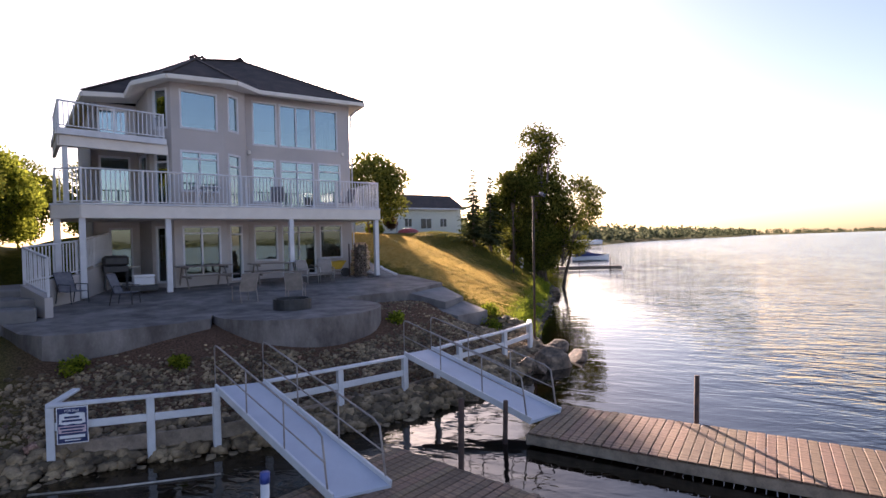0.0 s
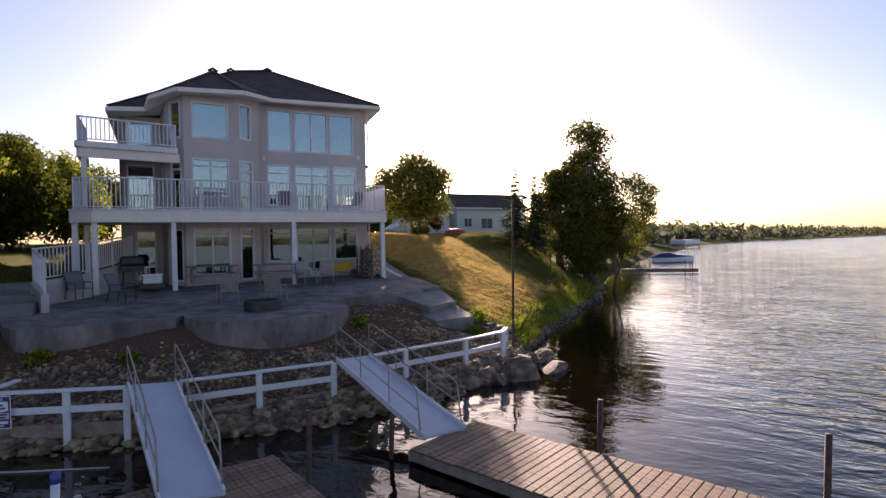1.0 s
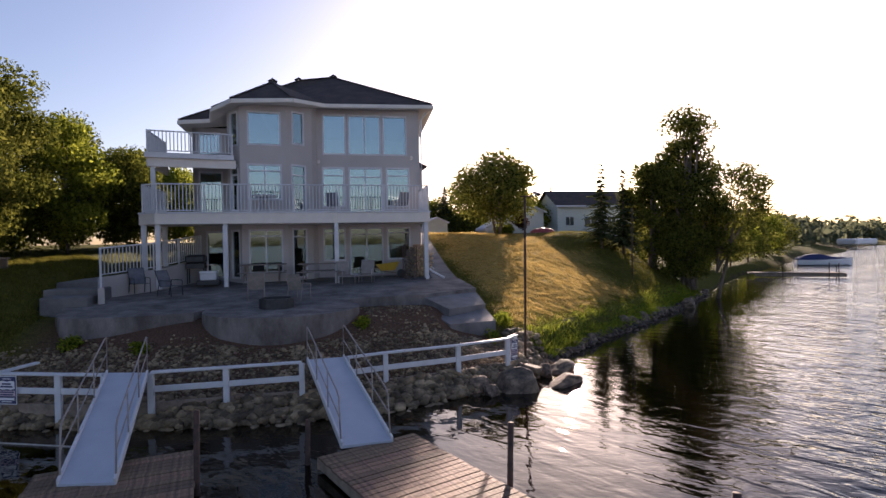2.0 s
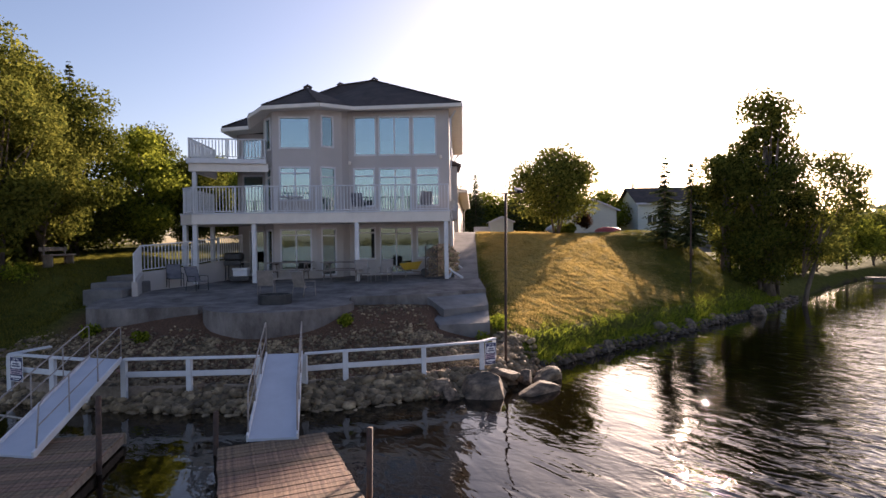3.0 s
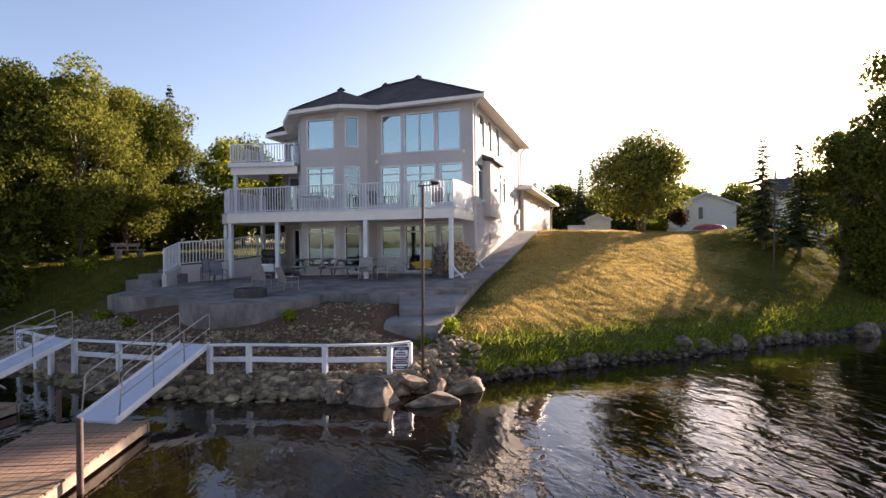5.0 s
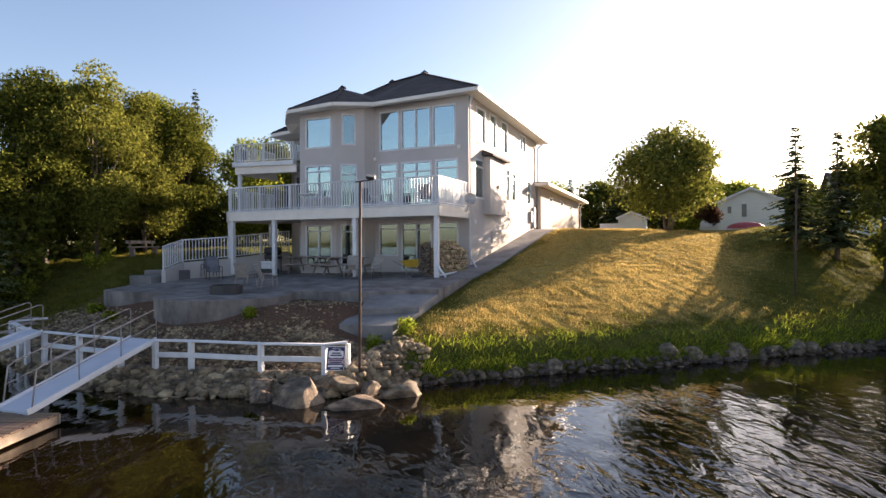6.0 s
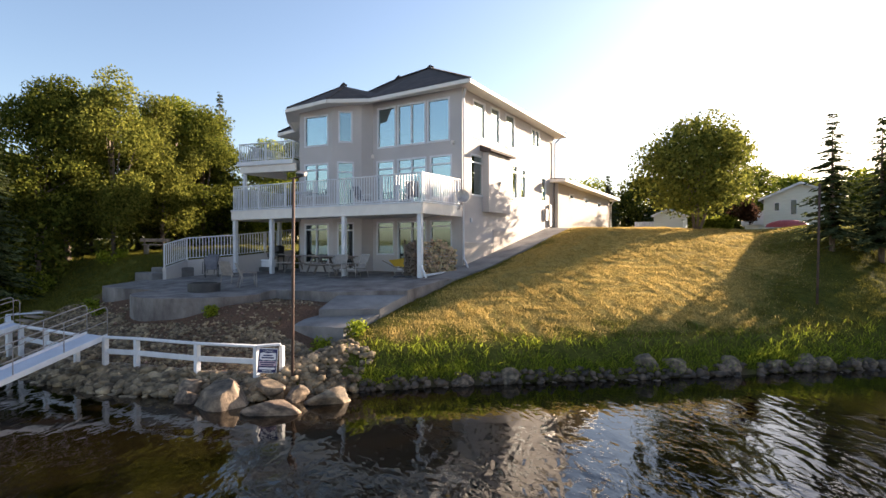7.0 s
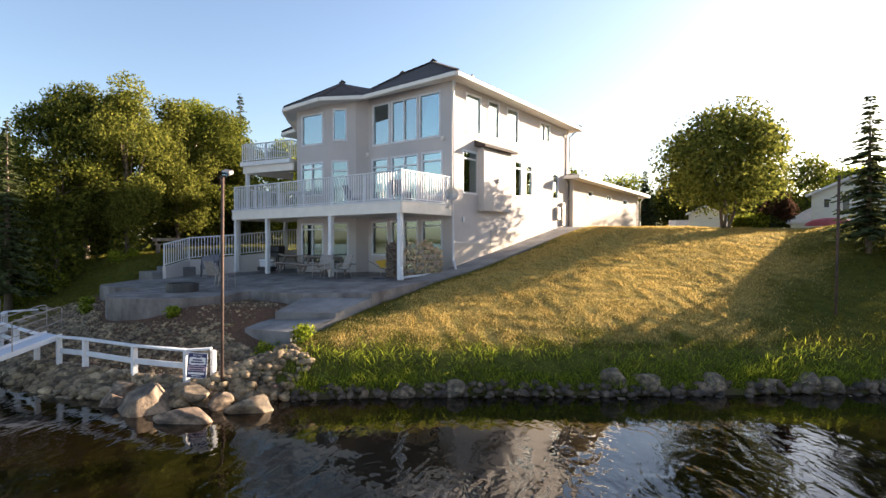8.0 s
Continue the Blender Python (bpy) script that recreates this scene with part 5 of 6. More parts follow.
estate_sign(pose(-10.70, -8.64, RZ - 0.03, 0, 0, -20) @ Matrix.Diagonal((0.76, 1, 0.82, 1)))
estate_sign(pose(0.99, -7.74, RZ - 0.05, 0, 5, 45) @ Matrix.Diagonal((0.72, 1, 0.78, 1)))


# ---- patio and deck furniture ----
def picnic_table(m, material, label):
    t = new("picnic_table")
    tagged(t, label, "table", "picnic tables")

    def p(name, bm_):
        me = bpy.data.meshes.new(name)
        bm_.to_mesh(me), bm_.free()
        me.materials.append(material)
        o = new(name, me)
        o.parent = t
    for k in range(5):
        p("top_board", box(-0.9, 0.9, -0.36 + 0.145 * k, -0.23 + 0.145 * k, 0.71, 0.75, 0.006))
    for s in (-1, 1):
        for k in range(2):
            y = s * (0.6 + 0.14 * k)
            p("seat_board", box(-0.9, 0.9, min(y, y + s * 0.13), max(y, y + s * 0.13), 0.41, 0.45, 0.006))
    for x in (-0.65, 0.65):
        p("cross_beam", box(x - 0.02, x + 0.02, -0.78, 0.78, 0.33, 0.41, 0.006))
        p("table_beam", box(x + 0.02, x + 0.06, -0.34, 0.34, 0.63, 0.71, 0.006))
        for s in (-1, 1):
            p("leg", beam((x - 0.04, s * 0.6, 0.0), (x - 0.04, s * 0.22, 0.72), 0.04, 0.09))
    t.matrix_basis = m
    return t


def patio_chair(m, frame_mat, seat_mat, label, group="patio chairs"):
    """A sling chair: bent pipe sides, seat and back."""
    c = new("patio_chair")
    tagged(c, label, "chair", group)

    def p(name, bm_, mat, smooth=False):
        me = bpy.data.meshes.new(name)
        bm_.normal_update()
        bm_.to_mesh(me), bm_.free()
        me.materials.append(mat)
        if smooth:
            me.shade_smooth()
        o = new(name, me)
        o.parent = c
    for s in (-0.28, 0.28):
        p("side_frame", tube([(s, -0.30, 0.0), (s, -0.28, 0.38), (s, -0.28, 0.6), (s, 0.22, 0.62), (s, 0.28, 0.4), (s, 0.36, 0.0)], 0.017, 6), frame_mat, True)
        p("back_pipe", tube([(s, 0.2, 0.36), (s, 0.45, 1.0)], 0.015, 6), frame_mat, True)
    p("seat", add_box(bmesh.new(), -0.27, 0.27, -0.27, 0.22, 0.37, 0.395, 0.01), seat_mat)
    p("backrest", add_box(bmesh.new(), -0.27, 0.27, -0.012, 0.012, 0.0, 0.66, 0.01, pose(0, 0.21, 0.39, -21, 0, 0)), seat_mat)
    p("cross_bar", tube([(-0.28, 0.44, 0.99), (0.28, 0.44, 0.99)], 0.014, 6), frame_mat, True)
    c.matrix_basis = m @ Matrix.Diagonal((0.9, 0.9, 0.86, 1))
    return c


SLING = surface("sling_fabric", (0.20, 0.175, 0.16), (0.30, 0.265, 0.24), 5, 0.9, 0.1, 120, grain=0.1)
SLING_GREY = surface("grey_fabric", (0.10, 0.10, 0.12), (0.18, 0.18, 0.2), 5, 0.9, 0.1, 120, grain=0.1)
GREYWOOD = surface("greyed_table_wood", (0.16, 0.13, 0.12), (0.30, 0.26, 0.235), 4, 0.8, 0.3, 40, stretch=(0.3, 4, 4), grain=0.25)
YELLOW = surface("yellow_paint", (0.50, 0.30, 0.03), (0.62, 0.40, 0.05), 4, 0.5, 0.1, 40)
picnic_table(pose(-6.5, 0.75, 1.78, 0, 0, 3), GREYWOOD, "grey weathered wooden picnic table beside the bay window")
picnic_table(pose(-4.2, 0.2, 1.78, 0, 0, -4), GREYWOOD, "grey weathered picnic table on the patio")
for x, y, r, mt, st, lb in ((-3.3, -0.7, 20, STEEL, SLING, "steel-framed patio chair by the table"), (-2.5, -0.5, -15, STEEL, SLING, "steel-framed patio chair by the table"),
                            (-4.9, -3.6, 150, PIPE, SLING, "beige sling chair facing the fire ring"), (-6.3, -3.2, -170, PIPE, SLING, "beige sling chair facing the fire ring"),
                            (-9.2, -2.0, 60, DARK, SLING_GREY, "grey sling chair before the ramp wall"), (-10.4, -1.2, 35, DARK, SLING_GREY, "grey sling chair before the ramp wall")):
    patio_chair(pose(x, y, patio_top(x, y), 0, 0, r), mt, st, lb)

# round fire ring
fire = thing("fire_ring", (-5.5, -4.9, 1.55), "low dark steel fire ring on the terrace", "fire pit")
bm = bmesh.new()
o_, i_ = arc(-5.5, -4.9, 0.52, 0, 360, 24)[:-1], arc(-5.5, -4.9, 0.46, 0, 360, 24)[:-1]
zb = patio_top(-5.5, -4.9)
zt = zb + 0.3
ring = [[bm.verts.new((*p, z)) for p in pts] for pts, z in ((o_, zb), (o_, zt), (i_, zt), (i_, zb))]
for a, b in zip(ring, ring[1:]):
    for k in range(24):
        bm.faces.new((a[k], a[(k + 1) % 24], b[(k + 1) % 24], b[k]))
part("ring", bm, DARK, fire)
part("ash_bed", slab(i_, zb, zb + 0.06), DIRT, fire)

# barbecue
bbq = thing("barbecue", (-9.1, 1.4, 1.8), "black covered barbecue on a cart under the deck", "barbecue")
part("hood", box(-9.5, -8.75, 1.15, 1.65, 2.6, 2.95, 0.08), DARK, bbq)
part("firebox", box(-9.48, -8.77, 1.17, 1.63, 2.4, 2.6, 0.02), DARK, bbq)
for x in (-9.45, -8.83):
    for y in (1.22, 1.56):
        part("leg", box(x, x + 0.04, y, y + 0.04, 1.8, 2.4, 0.005), DARK, bbq)
part("side_shelf", box(-8.75, -8.4, 1.2, 1.6, 2.52, 2.56, 0.01), STEEL, bbq)
cool = thing("cooler", (-8.4, 0.4, 1.8), "white plastic cooler box on a low rack", "cooler")
part("box", box(-8.75, -8.15, 0.2, 0.55, 1.98, 2.25, 0.03), WHITE, cool)
part("lid", box(-8.77, -8.13, 0.18, 0.57, 2.25, 2.32, 0.02), SIGN_WHITE, cool)
part("rack", box(-8.85, -8.05, 0.15, 0.6, 1.8, 1.98, 0.02), DARK, cool)

# wheelbarrow
wb = thing("wheelbarrow", (-1.5, 1.0, 1.8), "yellow wheelbarrow loaded beside the windows", "wheelbarrow")
bm = bmesh.new()
lo, hi = [bm.verts.new((-1.5 + x * 0.28, 1.1 + y * 0.2, 2.12)) for x, y in ((-1, -1), (1, -1), (1, 1), (-1, 1))], [bm.verts.new((-1.5 + x * 0.48, 1.1 + y * 0.34, 2.42 + 0.05 * x)) for x, y in ((-1, -1), (1, -1), (1, 1), (-1, 1))]
bm.faces.new(lo[::-1])
for k in range(4):
    bm.faces.new((lo[k], lo[(k + 1) % 4], hi[(k + 1) % 4], hi[k]))
part("tray", bm, YELLOW, wb)
for s in (0.85, 1.35):
    part("handle", tube([(-2.35, s, 2.35), (-1.75, s, 2.1), (-0.95, 1.1, 1.98)], 0.018, 6), WOOD, wb)
    part("leg", tube([(-1.75, s, 2.1), (-1.72, s, 1.8)], 0.016, 6), STEEL, wb)
part("wheel", tube([(-0.92, 1.05, 1.98), (-0.92, 1.15, 1.98)], 0.18, 14), DARK, wb)

# firewood
BARKED = surface("split_firewood", (0.30, 0.19, 0.10), (0.62, 0.47, 0.29), 7, 0.85, 0.4, 30, third=(0.48, 0.34, 0.2), spread=0.4, grain=0.3)
log_kinds = []
for k in range(6):
    rr = random.Random(k)
    cor = [(math.cos(a) * rr.uniform(0.7, 1.1), math.sin(a) * rr.uniform(0.7, 1.1)) for a in (2 * math.pi * j / (3 + k % 4) for j in range(3 + k % 4))]
    n = len(cor)
    log_kinds.append(mesh_of("log", [(x, a, b) for x in (-0.2, 0.2) for a, b in cor], [tuple(range(n))[::-1], tuple(range(n, 2 * n))] + [(j, (j + 1) % n, n + (j + 1) % n, n + j) for j in range(n)], BARKED))


dark_logs = []
for me in log_kinds:
    dark_logs.append(me.copy())
    dark_logs[-1].materials[0] = BARK


def woodpile(at, length, heights, turn, depth, seed, label, kinds=log_kinds):
    """Split logs stacked with their ends outwards."""
    w = thing("firewood_stack", at, label, "firewood", "firewood")
    w.rotation_euler = (0, 0, radians(turn))
    rr = random.Random(seed)
    z, row = 0.06, 0
    while z < max(heights):
        y = 0.06 + 0.05 * (row % 2)
        while y < length:
            h = heights[0] + (heights[1] - heights[0]) * math.sin(math.pi * min(max(y / length, 0), 1)) ** 0.6
            if z < h + rr.uniform(-0.06, 0.06):
                r = rr.uniform(0.048, 0.072)
                shared("log", kinds[rr.randrange(6)], w, Matrix.LocRotScale(Vector((rr.uniform(-0.03, 0.03), y, z)), Euler((rr.uniform(0, 6.28), rr.uniform(-0.06, 0.06), rr.uniform(-0.06, 0.06))), Vector((depth, r, r))))
            y += rr.uniform(0.105, 0.125)
        z += 0.098
        row += 1
    return w


woodpile((-0.62, 0.8, 1.82), 1.5, (0.85, 1.36), -45, 1.0, 1, "tall stack of split pale firewood under the deck")
woodpile((-0.84, 0.36, 1.82), 0.42, (1.15, 1.25), -90, 1.0, 2, "narrow rack of dark-barked firewood beside the deck post", dark_logs)
rack = thing("log_rack", (-0.5, 0.3, 1.8), "dark steel log rack beside the deck post", "rack")
for x in (-0.86, -0.38):
    for y in (0.3, 0.84):
        part("upright", box(x - 0.02, x + 0.02, y - 0.02, y + 0.02, 1.8, 3.15, 0.004), RUST, rack)
whole("downspout_elbow", tube([(0.12, -0.02, 2.2), (0.2, -0.1, 2.1), (0.62, -0.5, 1.84)], 0.045, 8), WHITE, "white downspout elbow at the foot of the deck post", "downspout", at=(0.12, -0.02, 2.2), smooth=True)
whole("drain_pipe", tube([(0.12, 0.1, 1.85), (0.2, 1.3, 1.9), (0.3, 2.5, 2.0)], 0.045, 8), WHITE, "white drain pipe lying along the patio edge", "pipe", at=(0.12, 0.1, 1.85), smooth=True)
whole("iron_bar", tube([(-0.75, -0.55, 1.82), (-0.1, -0.3, 1.82)], 0.03, 6), DARK, "dark iron bar lying on the patio", "bar", at=(-0.75, -0.55, 1.82))

# deck chairs and table
for x, y, r in ((-0.9, 1.0, 200), (-3.7, 1.3, 170)):
    patio_chair(pose(x, y, DECK, 0, 0, r), WHITE, SLING_GREY if r != 150 else SLING, "white-framed chair on the upper deck", "deck chairs")
dt = thing("deck_table", (-6.4, 0.7, DECK), "round white table on the deck", "table")
part("tabletop", tube([(-6.4, 0.65, 5.22), (-6.4, 0.65, 5.26)], 0.5, 20), WHITE, dt)
for k in range(4):
    a = 0.8 + k * math.pi / 2
    part("leg", tube([(-6.4 + 0.1 * math.cos(a), 0.65 + 0.1 * math.sin(a), 5.22), (-6.4 + 0.38 * math.cos(a), 0.65 + 0.38 * math.sin(a), DECK)], 0.016, 6), WHITE, dt)
# satellite dish
dish = thing("satellite_dish", (0.3, 2.45, 4.55), "grey satellite dish bracketed to the deck edge", "dish")
bm = bmesh.new()
bmesh.ops.create_uvsphere(bm, u_segments=20, v_segments=10, radius=0.5)
bmesh.ops.delete(bm, geom=[v for v in bm.verts if v.co.z > -0.40], context="VERTS")
bmesh.ops.transform(bm, matrix=pose(0.42, 2.5, 4.92, 75, 0, 40) @ Matrix.Translation((0, 0, 0.42)) @ Matrix.Diagonal((0.9, 0.9, 1, 1)), verts=bm.verts)
part("reflector", bm, STEEL, dish, smooth=True)
part("mast", tube([(0.3, 2.45, 4.45), (0.36, 2.48, 4.92)], 0.02, 6), STEEL, dish)
part("bracket", tube([(0.14, 2.2, 4.3), (0.3, 2.45, 4.45), (0.14, 2.6, 4.3)], 0.018, 6), STEEL, dish)
# wall fittings
for x0, x1, y0, y1, z0, z1, nm in ((0.66, 0.76, 5.35, 5.5, 5.6, 5.75, "wall_lamp"), (0.26, 0.34, 3.35, 3.47, 3.9, 4.1, "socket_box"), (0.66, 0.82, 10.75, 11.05, 4.25, 4.85, "meter_box"), (0.67, 0.85, 11.25, 11.5, 3.95, 5.1, "meter_box")):
    part(nm, box(x0, x1, y0, y1, z0, z1, 0.015), STEEL if nm != "socket_box" else WHITE, house)
for x, y, z in ((-0.15, 2.7, 7.15), (-4.28, 2.68, 6.92)):
    part("wall_lamp", box(x - 0.06, x + 0.06, y - 0.1, y + 0.02, z - 0.08, z + 0.08, 0.02), CREAM, house)


# ---- neighbours, far shore ----
PALE = surface("pale_siding", (0.55, 0.56, 0.50), (0.65, 0.66, 0.60), 2, 0.7, 0.2, 30, stretch=(1, 1, 8), grain=0.05)
GREY_ROOF = surface("grey_shingle", (0.20, 0.17, 0.15), (0.32, 0.28, 0.25), 3, 0.95, 0.4, 25, grain=0.25)
DARKPANE = surface("dark_pane", (0.03, 0.04, 0.05), (0.05, 0.06, 0.07), 3, 0.1, 0, 30)


def gable_house(name, x0, x1, y0, y1, z0, ze, zp, label, category, windows=(), turn=0.0, roof_mat=None):
    """A house with its gable towards -y: walls, pitched roof with overhang, windows (x, z, w, h) in the gable."""
    c = Vector(((x0 + x1) / 2, (y0 + y1) / 2, z0))
    h = thing(name, c, label, category)
    xm = (x0 + x1) / 2
    bm_ = bmesh.new()
    f = [bm_.verts.new(v) for v in ((x0, y0, z0), (x1, y0, z0), (x1, y0, ze), (xm, y0, zp), (x0, y0, ze))]
    g = [bm_.verts.new((v.co.x, y1, v.co.z)) for v in f]
    bm_.faces.new(f), bm_.faces.new(g[::-1])
    for k in range(5):
        bm_.faces.new((f[k], g[k], g[(k + 1) % 5], f[(k + 1) % 5]))
    bmesh.ops.recalc_face_normals(bm_, faces=bm_.faces)
    part("wall", bm_, PALE, h)
    o = 0.14 * (x1 - x0) / 2
    for s, xe in ((-1, x0), (1, x1)):
        drop = (zp - ze) / (xm - x0) * o
        bm_ = bmesh.new()
        vs_ = [bm_.verts.new(v) for v in ((xe + s * o, y0 - 0.2, ze - drop + 0.03), (xm, y0 - 0.2, zp + 0.03), (xm, y1 + 0.2, zp + 0.03), (xe + s * o, y1 + 0.2, ze - drop + 0.03))]
        fc = bm_.faces.new(vs_)
        r_ = bmesh.ops.extrude_face_region(bm_, geom=[fc])
        bmesh.ops.translate(bm_, verts=[q for q in r_["geom"] if isinstance(q, bmesh.types.BMVert)], vec=(0, 0, 0.07))
        bmesh.ops.recalc_face_normals(bm_, faces=bm_.faces)
        part("roof", bm_, roof_mat or GREY_ROOF, h)
        part("fascia_board", beam((xe + s * o, y0 - 0.21, ze - drop + 0.03), (xm, y0 - 0.21, zp + 0.03), 0.03, 0.12, 0.005), WHITE, h)
    for x, z, w_, hh in windows:
        w_ob = part("window", box(x - w_ / 2, x + w_ / 2, y0 - 0.03, y0 + 0.02, z, z + hh, 0.01), WHITE, h)
        part("pane", box(x - w_ / 2 + 0.03, x + w_ / 2 - 0.03, y0 - 0.036, y0 - 0.031, z + 0.03, z + hh - 0.03, 0), DARKPANE, w_ob)
    h.rotation_euler = (0, 0, radians(turn))
    return h


gable_house("neighbour_house", 10.7, 14.5, 22.0, 27, 3.2, 5.75, 6.6, "pale green bungalow with white trim and gable roof", "house", ((11.4, 5.0, 0.28, 0.5), (12.25, 4.75, 0.34, 0.9)), turn=-4)


def wing_house(x0, x1, y0, y1, z0, ze, zr, label):
    """A long house with its eaves towards -y: walls, two roof slopes, eaves board, windows and door in the long wall."""
    h = thing("neighbour_wing", ((x0 + x1) / 2, (y0 + y1) / 2, z0), label, "house")
    ym = (y0 + y1) / 2
    bm_ = bmesh.new()
    f = [bm_.verts.new(v) for v in ((x0, y0, z0), (x0, y1, z0), (x0, y1, ze), (x0, ym, zr - 0.05), (x0, y0, ze))]
    g = [bm_.verts.new((x1, v.co.y, v.co.z)) for v in f]
    bm_.faces.new(f), bm_.faces.new(g[::-1])
    for k in range(5):
        bm_.faces.new((f[k], g[k], g[(k + 1) % 5], f[(k + 1) % 5]))
    bmesh.ops.recalc_face_normals(bm_, faces=bm_.faces)
    part("wall", bm_, PALE, h)
    drop = (zr - ze) / (ym - y0) * 0.45
    for ya in (y0 - 0.45, y1 + 0.45):
        bm_ = bmesh.new()
        fc = bm_.faces.new([bm_.verts.new(v) for v in ((x0 - 0.35, ya, ze - drop), (x1 + 0.35, ya, ze - drop), (x1 + 0.35, ym, zr), (x0 - 0.35, ym, zr))])
        r_ = bmesh.ops.extrude_face_region(bm_, geom=[fc])
        bmesh.ops.translate(bm_, verts=[q for q in r_["geom"] if isinstance(q, bmesh.types.BMVert)], vec=(0, 0, 0.09))
        bmesh.ops.recalc_face_normals(bm_, faces=bm_.faces)
        part("roof", bm_, SHINGLE, h, "dark shingle roof")
        part("fascia_board", beam((x0 - 0.35, ya, ze - drop - 0.02), (x1 + 0.35, ya, ze - drop - 0.02), 0.04, 0.16, 0.005), WHITE, h)
    for x, z, w_, hh in ((x0 + 1.3, z0 + 1.5, 0.9, 0.9), (x0 + 3.6, z0 + 1.3, 1.4, 1.1), (x0 + 5.9, z0 + 1.5, 0.9, 0.9), (x0 + 0.8, z0 + 0.35, 0.5, 0.4), (x0 + 2.6, z0 + 0.35, 0.5, 0.4)):
        w_ob = part("window", box(x - w_ / 2, x + w_ / 2, y0 - 0.03, y0 + 0.02, z, z + hh, 0.01), WHITE, h)
        for s_ in (-1, 1):
            part("pane", box(x + s_ * w_ / 4 - w_ / 4 + 0.03, x + s_ * w_ / 4 + w_ / 4 - 0.03, y0 - 0.036, y0 - 0.031, z + 0.03, z + hh - 0.03, 0), DARKPANE, w_ob)
    part("foundation", box(x0 - 0.02, x1 + 0.02, y0 - 0.05, y0 - 0.004, z0 - 1.2, z0 + 0.3, 0.01), CONCRETE, h)
    part("flue", tube([(x0 + 0.6, ym + 0.4, zr - 0.3), (x0 + 0.6, ym + 0.4, zr + 0.7)], 0.1, 8), STEEL, h)
    return h


wing_house(18.6, 27.0, 28.5, 33.5, 3.2, 6.9, 8.3, "long pale neighbouring house with dark low-pitched roof")
lean = thing("neighbour_porch", (9.9, 23.6, 3.6), "low pale lean-to beside the neighbouring bungalow", "porch")
part("wall", slab([(9.5, 22.9), (10.68, 22.9), (10.68, 25.5), (9.5, 25.5)], 3.4, lambda x, y: 4.35 + 0.55 * (x - 9.3)), PALE, lean)
part("roof", slab([(9.3, 22.75), (10.68, 22.75), (10.68, 25.7), (9.3, 25.7)], 4.2, lambda x, y: 4.42 + 0.55 * (x - 9.3)), WHITE, lean)
gable_house("garden_shed", 4.1, 5.95, 22.5, 24.5, 3.7, 4.9, 5.3, "small white garden shed with gable roof", "shed", roof_mat=WHITE)
part_fence = thing("white_fence", (3.4, 23, 3.8), "low white board fence beside the shed", "fence")
for k in range(8):
    part("board", box(2.75 + 0.165 * k, 2.9 + 0.165 * k, 23.0, 23.04, 3.75, 4.55, 0.005), WHITE, part_fence)
bm = bmesh.new()
bmesh.ops.create_uvsphere(bm, u_segments=16, v_segments=8, radius=1.0)
bmesh.ops.bisect_plane(bm, geom=list(bm.verts) + list(bm.edges) + list(bm.faces), plane_co=(0, 0, 0), plane_no=(0, 0, -1), clear_outer=True)
bmesh.ops.transform(bm, matrix=pose(11.6, 15.6, 3.85, 0, 0, -4) @ Matrix.Diagonal((0.95, 0.35, 0.36, 1)), verts=bm.verts)
whole("upturned_boat", bm, surface("faded_red_hull", (0.30, 0.05, 0.06), (0.42, 0.09, 0.10), 4, 0.5, 0.1, 40), "faded red upturned boat on the lawn", "boat", at=(11.6, 15.6, 3.85), smooth=True)


def shrub(x, y, z, w, h, seed, leaf, label, count=2500, size=0.06):
    rng = np.random.default_rng(seed)
    cs = [(x + rng.normal() * w * 0.18, y + rng.normal() * w * 0.18, z + h * rng.uniform(0.25, 0.75)) for _ in range(10)]
    q, f = leaves(rng, cs, [w * rng.uniform(0.2, 0.34) for _ in cs], count, size, 0.9)
    o = new("shrub", mesh_of("shrub", q - np.array([x, y, z]), f, leaf))
    o.location = (x, y, z)
    return tagged(o, label, "shrub", "shrubs")


shrub(9.95, 15.4, 3.85, 1.3, 1.6, 1, LEAF_RED, "dark reddish round shrub beside the lawn")
shrub(9.0, 15.6, 3.8, 1.2, 0.6, 2, LEAF, "low spreading green shrub on the lawn")
shrub(8.3, 15.3, 3.8, 1.0, 0.5, 3, LEAF, "low spreading green shrub on the lawn")
for k, (x, y, w, h) in enumerate(((-16.2, -5.7, 1.6, 1.0), (-15.9, -6.9, 1.3, 0.8), (-16.9, -6.5, 1.8, 1.3))):
    shrub(x, y, ground_height(x, y), w, h, 10 + k, LEAF, "wild green bush on the shore bank", 1600, 0.07)

for k, (x, y, w, h) in enumerate(((-8.7, -6.7, 0.5, 0.3), (-3.0, -6.4, 0.55, 0.3), (-10.6, -6.0, 0.6, 0.35), (0.9, -5.9, 0.7, 0.35), (1.5, -5.2, 0.8, 0.35), (-14.7, -3.4, 1.1, 0.6), (-15.0, -2.6, 0.8, 0.4))):
    shrub(x, y, ground_height(x, y) - 0.03, w, h, 30 + k, GRASS_BLADE, "small green weed clump on the bare bank", 500, 0.045)

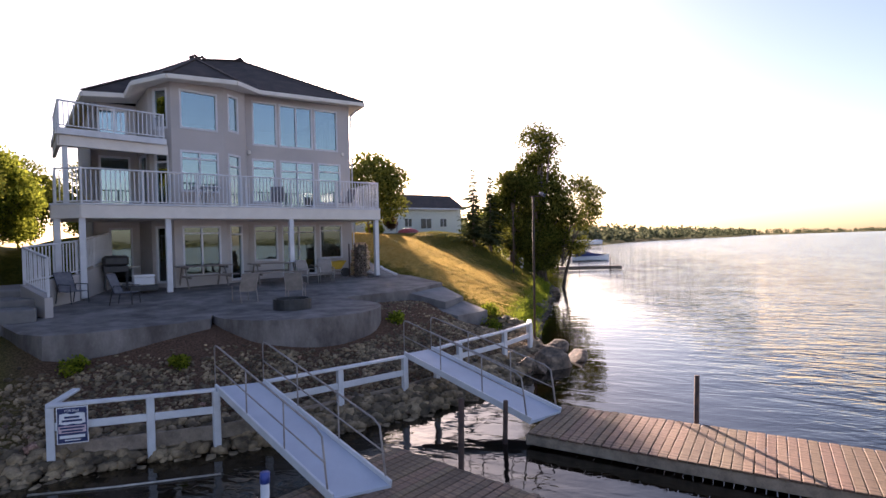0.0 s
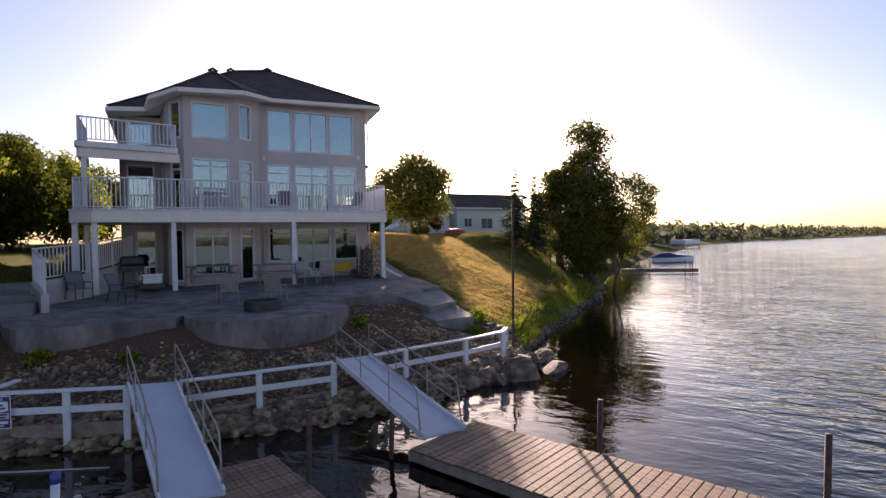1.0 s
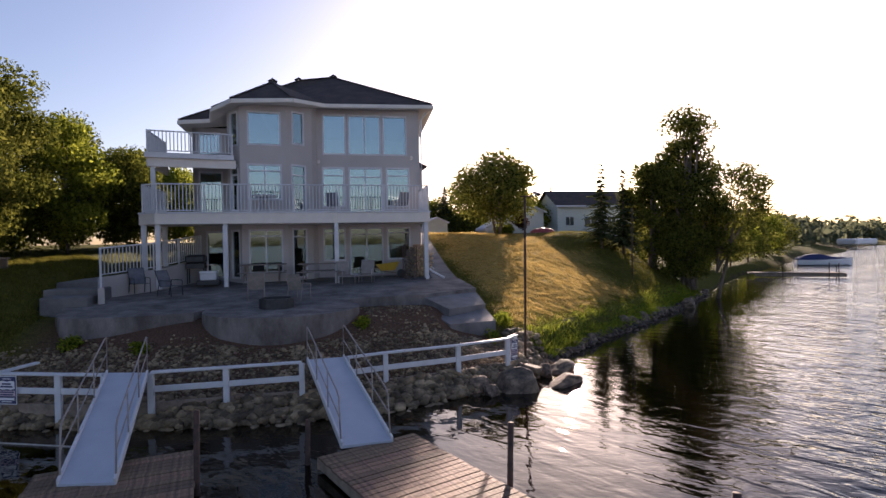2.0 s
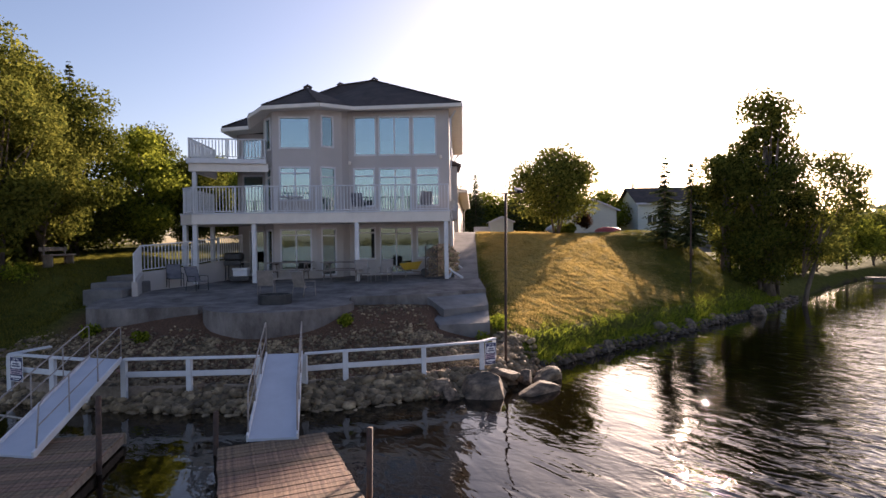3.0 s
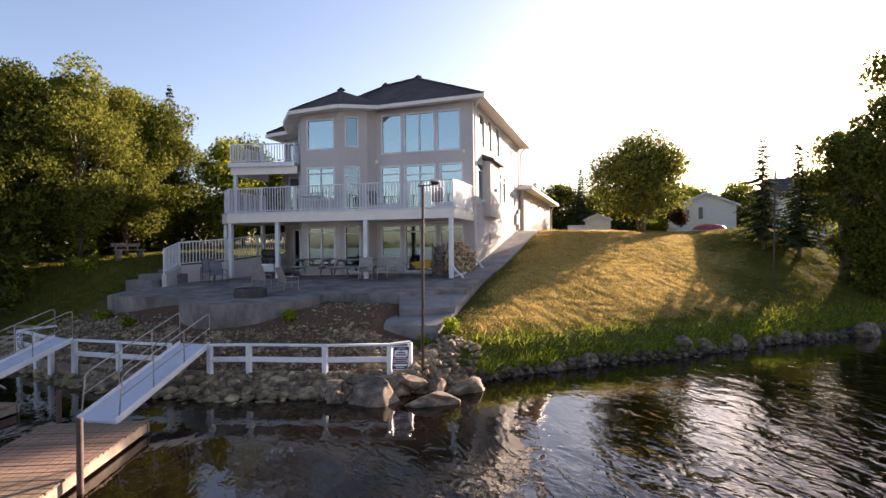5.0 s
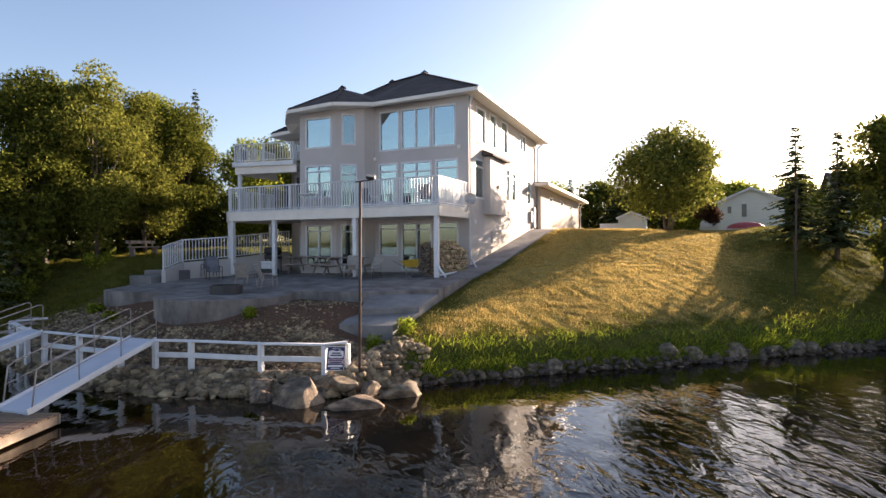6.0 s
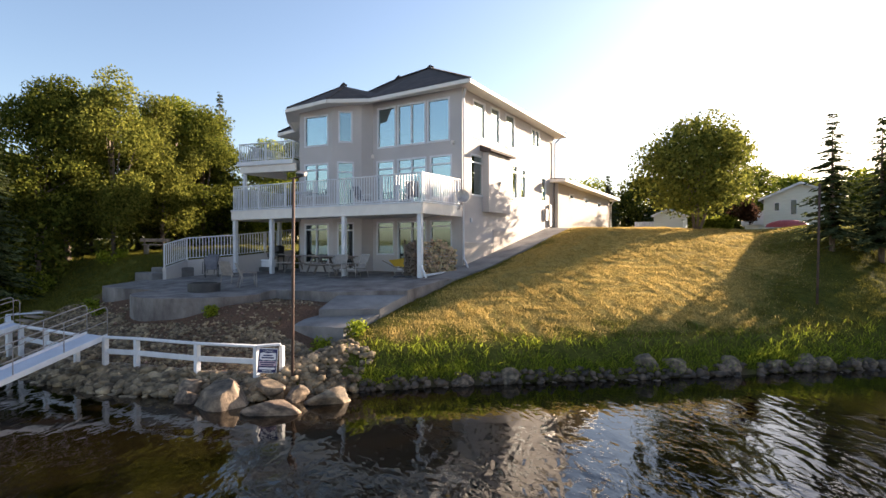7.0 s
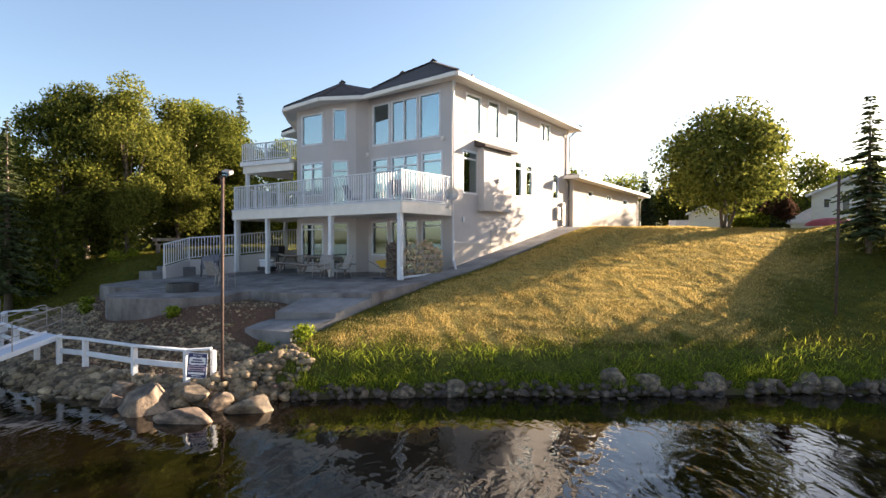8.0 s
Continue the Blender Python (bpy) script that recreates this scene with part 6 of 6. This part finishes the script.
# far woods along the shore, distance haze put into their leaf colour
rng = np.random.default_rng(5)
cs, rs = [], []
far = [(82, 64), (140, 108), (200, 150), (281, 178), (430, 225), (700, 305), (1000, 400), (2000, 568), (2950, 645)]
for (ax, ay), (bx, by) in zip(far, far[1:]):
    n = 70
    for k in range(n):
        f = rng.uniform()
        d = rng.uniform(2, 40)
        h = rng.uniform(4, 10) * (1 + 0.00025 * ax)
        cs.append((ax + (bx - ax) * f - 0.4 * d, ay + (by - ay) * f + d, h * 0.55))
        rs.append(h * 0.5)
q, f = leaves(rng, cs, rs, 22000, 1.4, 0.9)
tagged(new("far_woods", mesh_of("far_woods", q, f, LEAF_HAZE)), "green woods along the far shore, leaf colour paled for haze", "woods", kind="stuff")
cs, rs = [], []
for k in range(420):
    cs.append((rng.uniform(-2200, 2000), -1500 - rng.uniform(0, 120), rng.uniform(2, 8)))
    rs.append(rng.uniform(9, 20))
q, f = leaves(rng, cs, rs, 24000, 3.4, 0.7)
# same leaf colour with the haze painted in
tagged(new("opposite_woods", mesh_of("opposite_woods", q, f, LEAF_HAZE)), "green woods on the opposite shore", "woods", kind="stuff")
cs, rs = [], []
for k in range(260):
    x, y = rng.uniform(-30, -15.8), rng.uniform(-6, 18)
    cs.append((x - 0.25 * max(y, 0), y, ground_height(x, y) + rng.uniform(0.3, 3.4)))
    rs.append(rng.uniform(0.7, 1.5))
q, f = leaves(rng, cs, rs, 42000, 0.13, 0.8)
tagged(new("undergrowth", mesh_of("undergrowth", q, f, LEAF_DARK)), "dense dark undergrowth beneath the wood", "undergrowth", kind="stuff")

cs, rs = [], []
for k in range(150):
    x, y = rng.uniform(-9, 30), rng.uniform(30, 40)
    cs.append((x, y, 3.9 + rng.uniform(0.2, 2.6)))
    rs.append(rng.uniform(0.8, 1.6))
q, f = leaves(rng, cs, rs, 26000, 0.16, 0.8)
tagged(new("hedgerow", mesh_of("hedgerow", q, f, LEAF_DARK)), "dense dark green thicket behind the lawn", "undergrowth", kind="stuff")

# neighbour's dock, boat and shelter
fd = thing("far_dock", (38, 19, -0.5), "long dark dock of the neighbouring plot", "dock")
part("deck_board", beam((34.6, 21.6, -0.12), (40.7, 17.4, -0.12), 1.2, 0.14, 0.02), WOOD, fd)
part("skirt_board", beam((34.7, 20.9, -0.28), (40.5, 16.9, -0.28), 0.06, 0.3, 0.01), WOOD, fd)
for x, y, h in ((36.5, 19.6, 0.5), (39.4, 17.6, 0.85), (40.0, 17.2, 0.8), (40.5, 17.9, 0.5)):
    part("pile", tube([(x, y, -1.4), (x, y, h)], 0.04, 6), RUST, fd)
boat = thing("motor_boat", (59, 32.5, -0.5), "covered motor boat moored by the shore", "boat")
bm = bmesh.new()
secs = []
AX, SIDEWAYS = Vector((0.86, -0.51, 0)), Vector((0.51, 0.86, 0))
STERN = Vector((54.4, 36.0, 0))
for f_, w_, hh in ((0, 0.95, 0.7), (0.35, 1.0, 0.7), (0.7, 0.8, 0.8), (0.92, 0.35, 0.92), (1.0, 0.03, 0.98)):
    c = STERN + AX * 6.2 * f_
    secs.append([bm.verts.new(c + SIDEWAYS * yy * w_ + Vector((0, 0, -0.5 + zz))) for yy, zz in ((-1, hh), (-0.8, 0.1), (0, -0.1), (0.8, 0.1), (1, hh))])
for a, b in zip(secs, secs[1:]):
    for k in range(4):
        bm.faces.new((a[k], a[k + 1], b[k + 1], b[k]))
bm.faces.new(secs[0])
part("hull", bm, SIGN_WHITE, boat)
bm = bmesh.new()
prev = None
for f_, w_, top in ((0.0, 0.93, 0.35), (0.2, 0.97, 0.85), (0.42, 0.9, 0.95), (0.6, 0.78, 0.6), (0.88, 0.35, 0.48)):
    c = STERN + AX * 6.2 * f_
    cur = [bm.verts.new(c + SIDEWAYS * yy * w_ + Vector((0, 0, z))) for yy, z in ((-1, 0.22), (-0.5, top), (0.5, top), (1, 0.22))]
    if prev:
        for k in range(3):
            bm.faces.new((prev[k], prev[k + 1], cur[k + 1], cur[k]))
    prev = cur
part("canvas_cover", bm, NAVY, boat)
lift = thing("boat_shelter", (136, 97, -0.5), "white-roofed boat shelter on the shore", "shelter")
part("canopy", box(132.5, 139.5, 94, 100, 0.6, 2.2, 0.3), SIGN_WHITE, lift)
for x in (133, 139):
    for y in (94.5, 99.5):
        part("post", tube([(x, y, -1.5), (x, y, 0.6)], 0.12, 6), STEEL, lift)
wp = ground_height(24.2, 16.2)
whole("white_post", box(24.05, 24.4, 16.05, 16.35, wp - 0.1, wp + 1.0, 0.03), WHITE, "short white post on the shore bank", "post", at=(24.2, 16.2, wp))

# wooden bench and steps in the wood
bz = ground_height(-15.0, -0.8)
bench = thing("bench", (-15.0, -0.8, bz), "rough wooden bench at the edge of the wood", "bench")
part("seat", box(-15.2, -14.85, -1.55, -0.1, bz + 0.40, bz + 0.46, 0.01), WOOD, bench)
for y in (-1.45, -0.28):
    part("leg", box(-15.17, -14.88, y, y + 0.08, bz - 0.05, bz + 0.41, 0.01), WOOD, bench)
    part("back_post", box(-15.24, -15.19, y, y + 0.08, bz - 0.05, bz + 0.74, 0.01), WOOD, bench)
part("backrest", box(-15.28, -15.24, -1.6, -0.05, bz + 0.58, bz + 0.74, 0.01), WOOD, bench)
ws = thing("wooden_steps", (-12.6, -7.2, 0.8), "weathered wooden steps up the bank", "steps")
for k in range(4):
    gx, gy = -12.9 - 0.12 * k, -7.5 + 0.32 * k
    part("tread", box(gx - 0.55, gx + 0.55, gy - 0.14, gy + 0.14, ground_height(gx, gy) + 0.03, ground_height(gx, gy) + 0.1, 0.01), WOOD, ws)

# floating pole, boat guide and moored hull off the left end of the rail
whole("floating_pole", tube([(-11.3, -9.2, -0.49), (-10.2, -9.75, -0.485), (-8.8, -10.3, -0.49)], 0.018, 6), STEEL, "thin pale pole floating beside the shore stones", "pole", at=(-10.2, -9.75, -0.5), smooth=True)
guide = thing("boat_guide", (-9.05, -13.35, -1.6), "white boat guide post with a blue cap", "post")
part("tube", tube([(-9.12, -13.4, -1.6), (-9.05, -13.32, 0.5)], 0.05, 10), WHITE, guide, smooth=True)
part("cap", tube([(-9.05, -13.32, 0.5), (-9.047, -13.318, 0.62)], 0.056, 10), surface("blue_plastic", (0.03, 0.05, 0.22), (0.05, 0.08, 0.3), 6, 0.4, 0.05, 40), guide, "blue plastic cap", smooth=True)
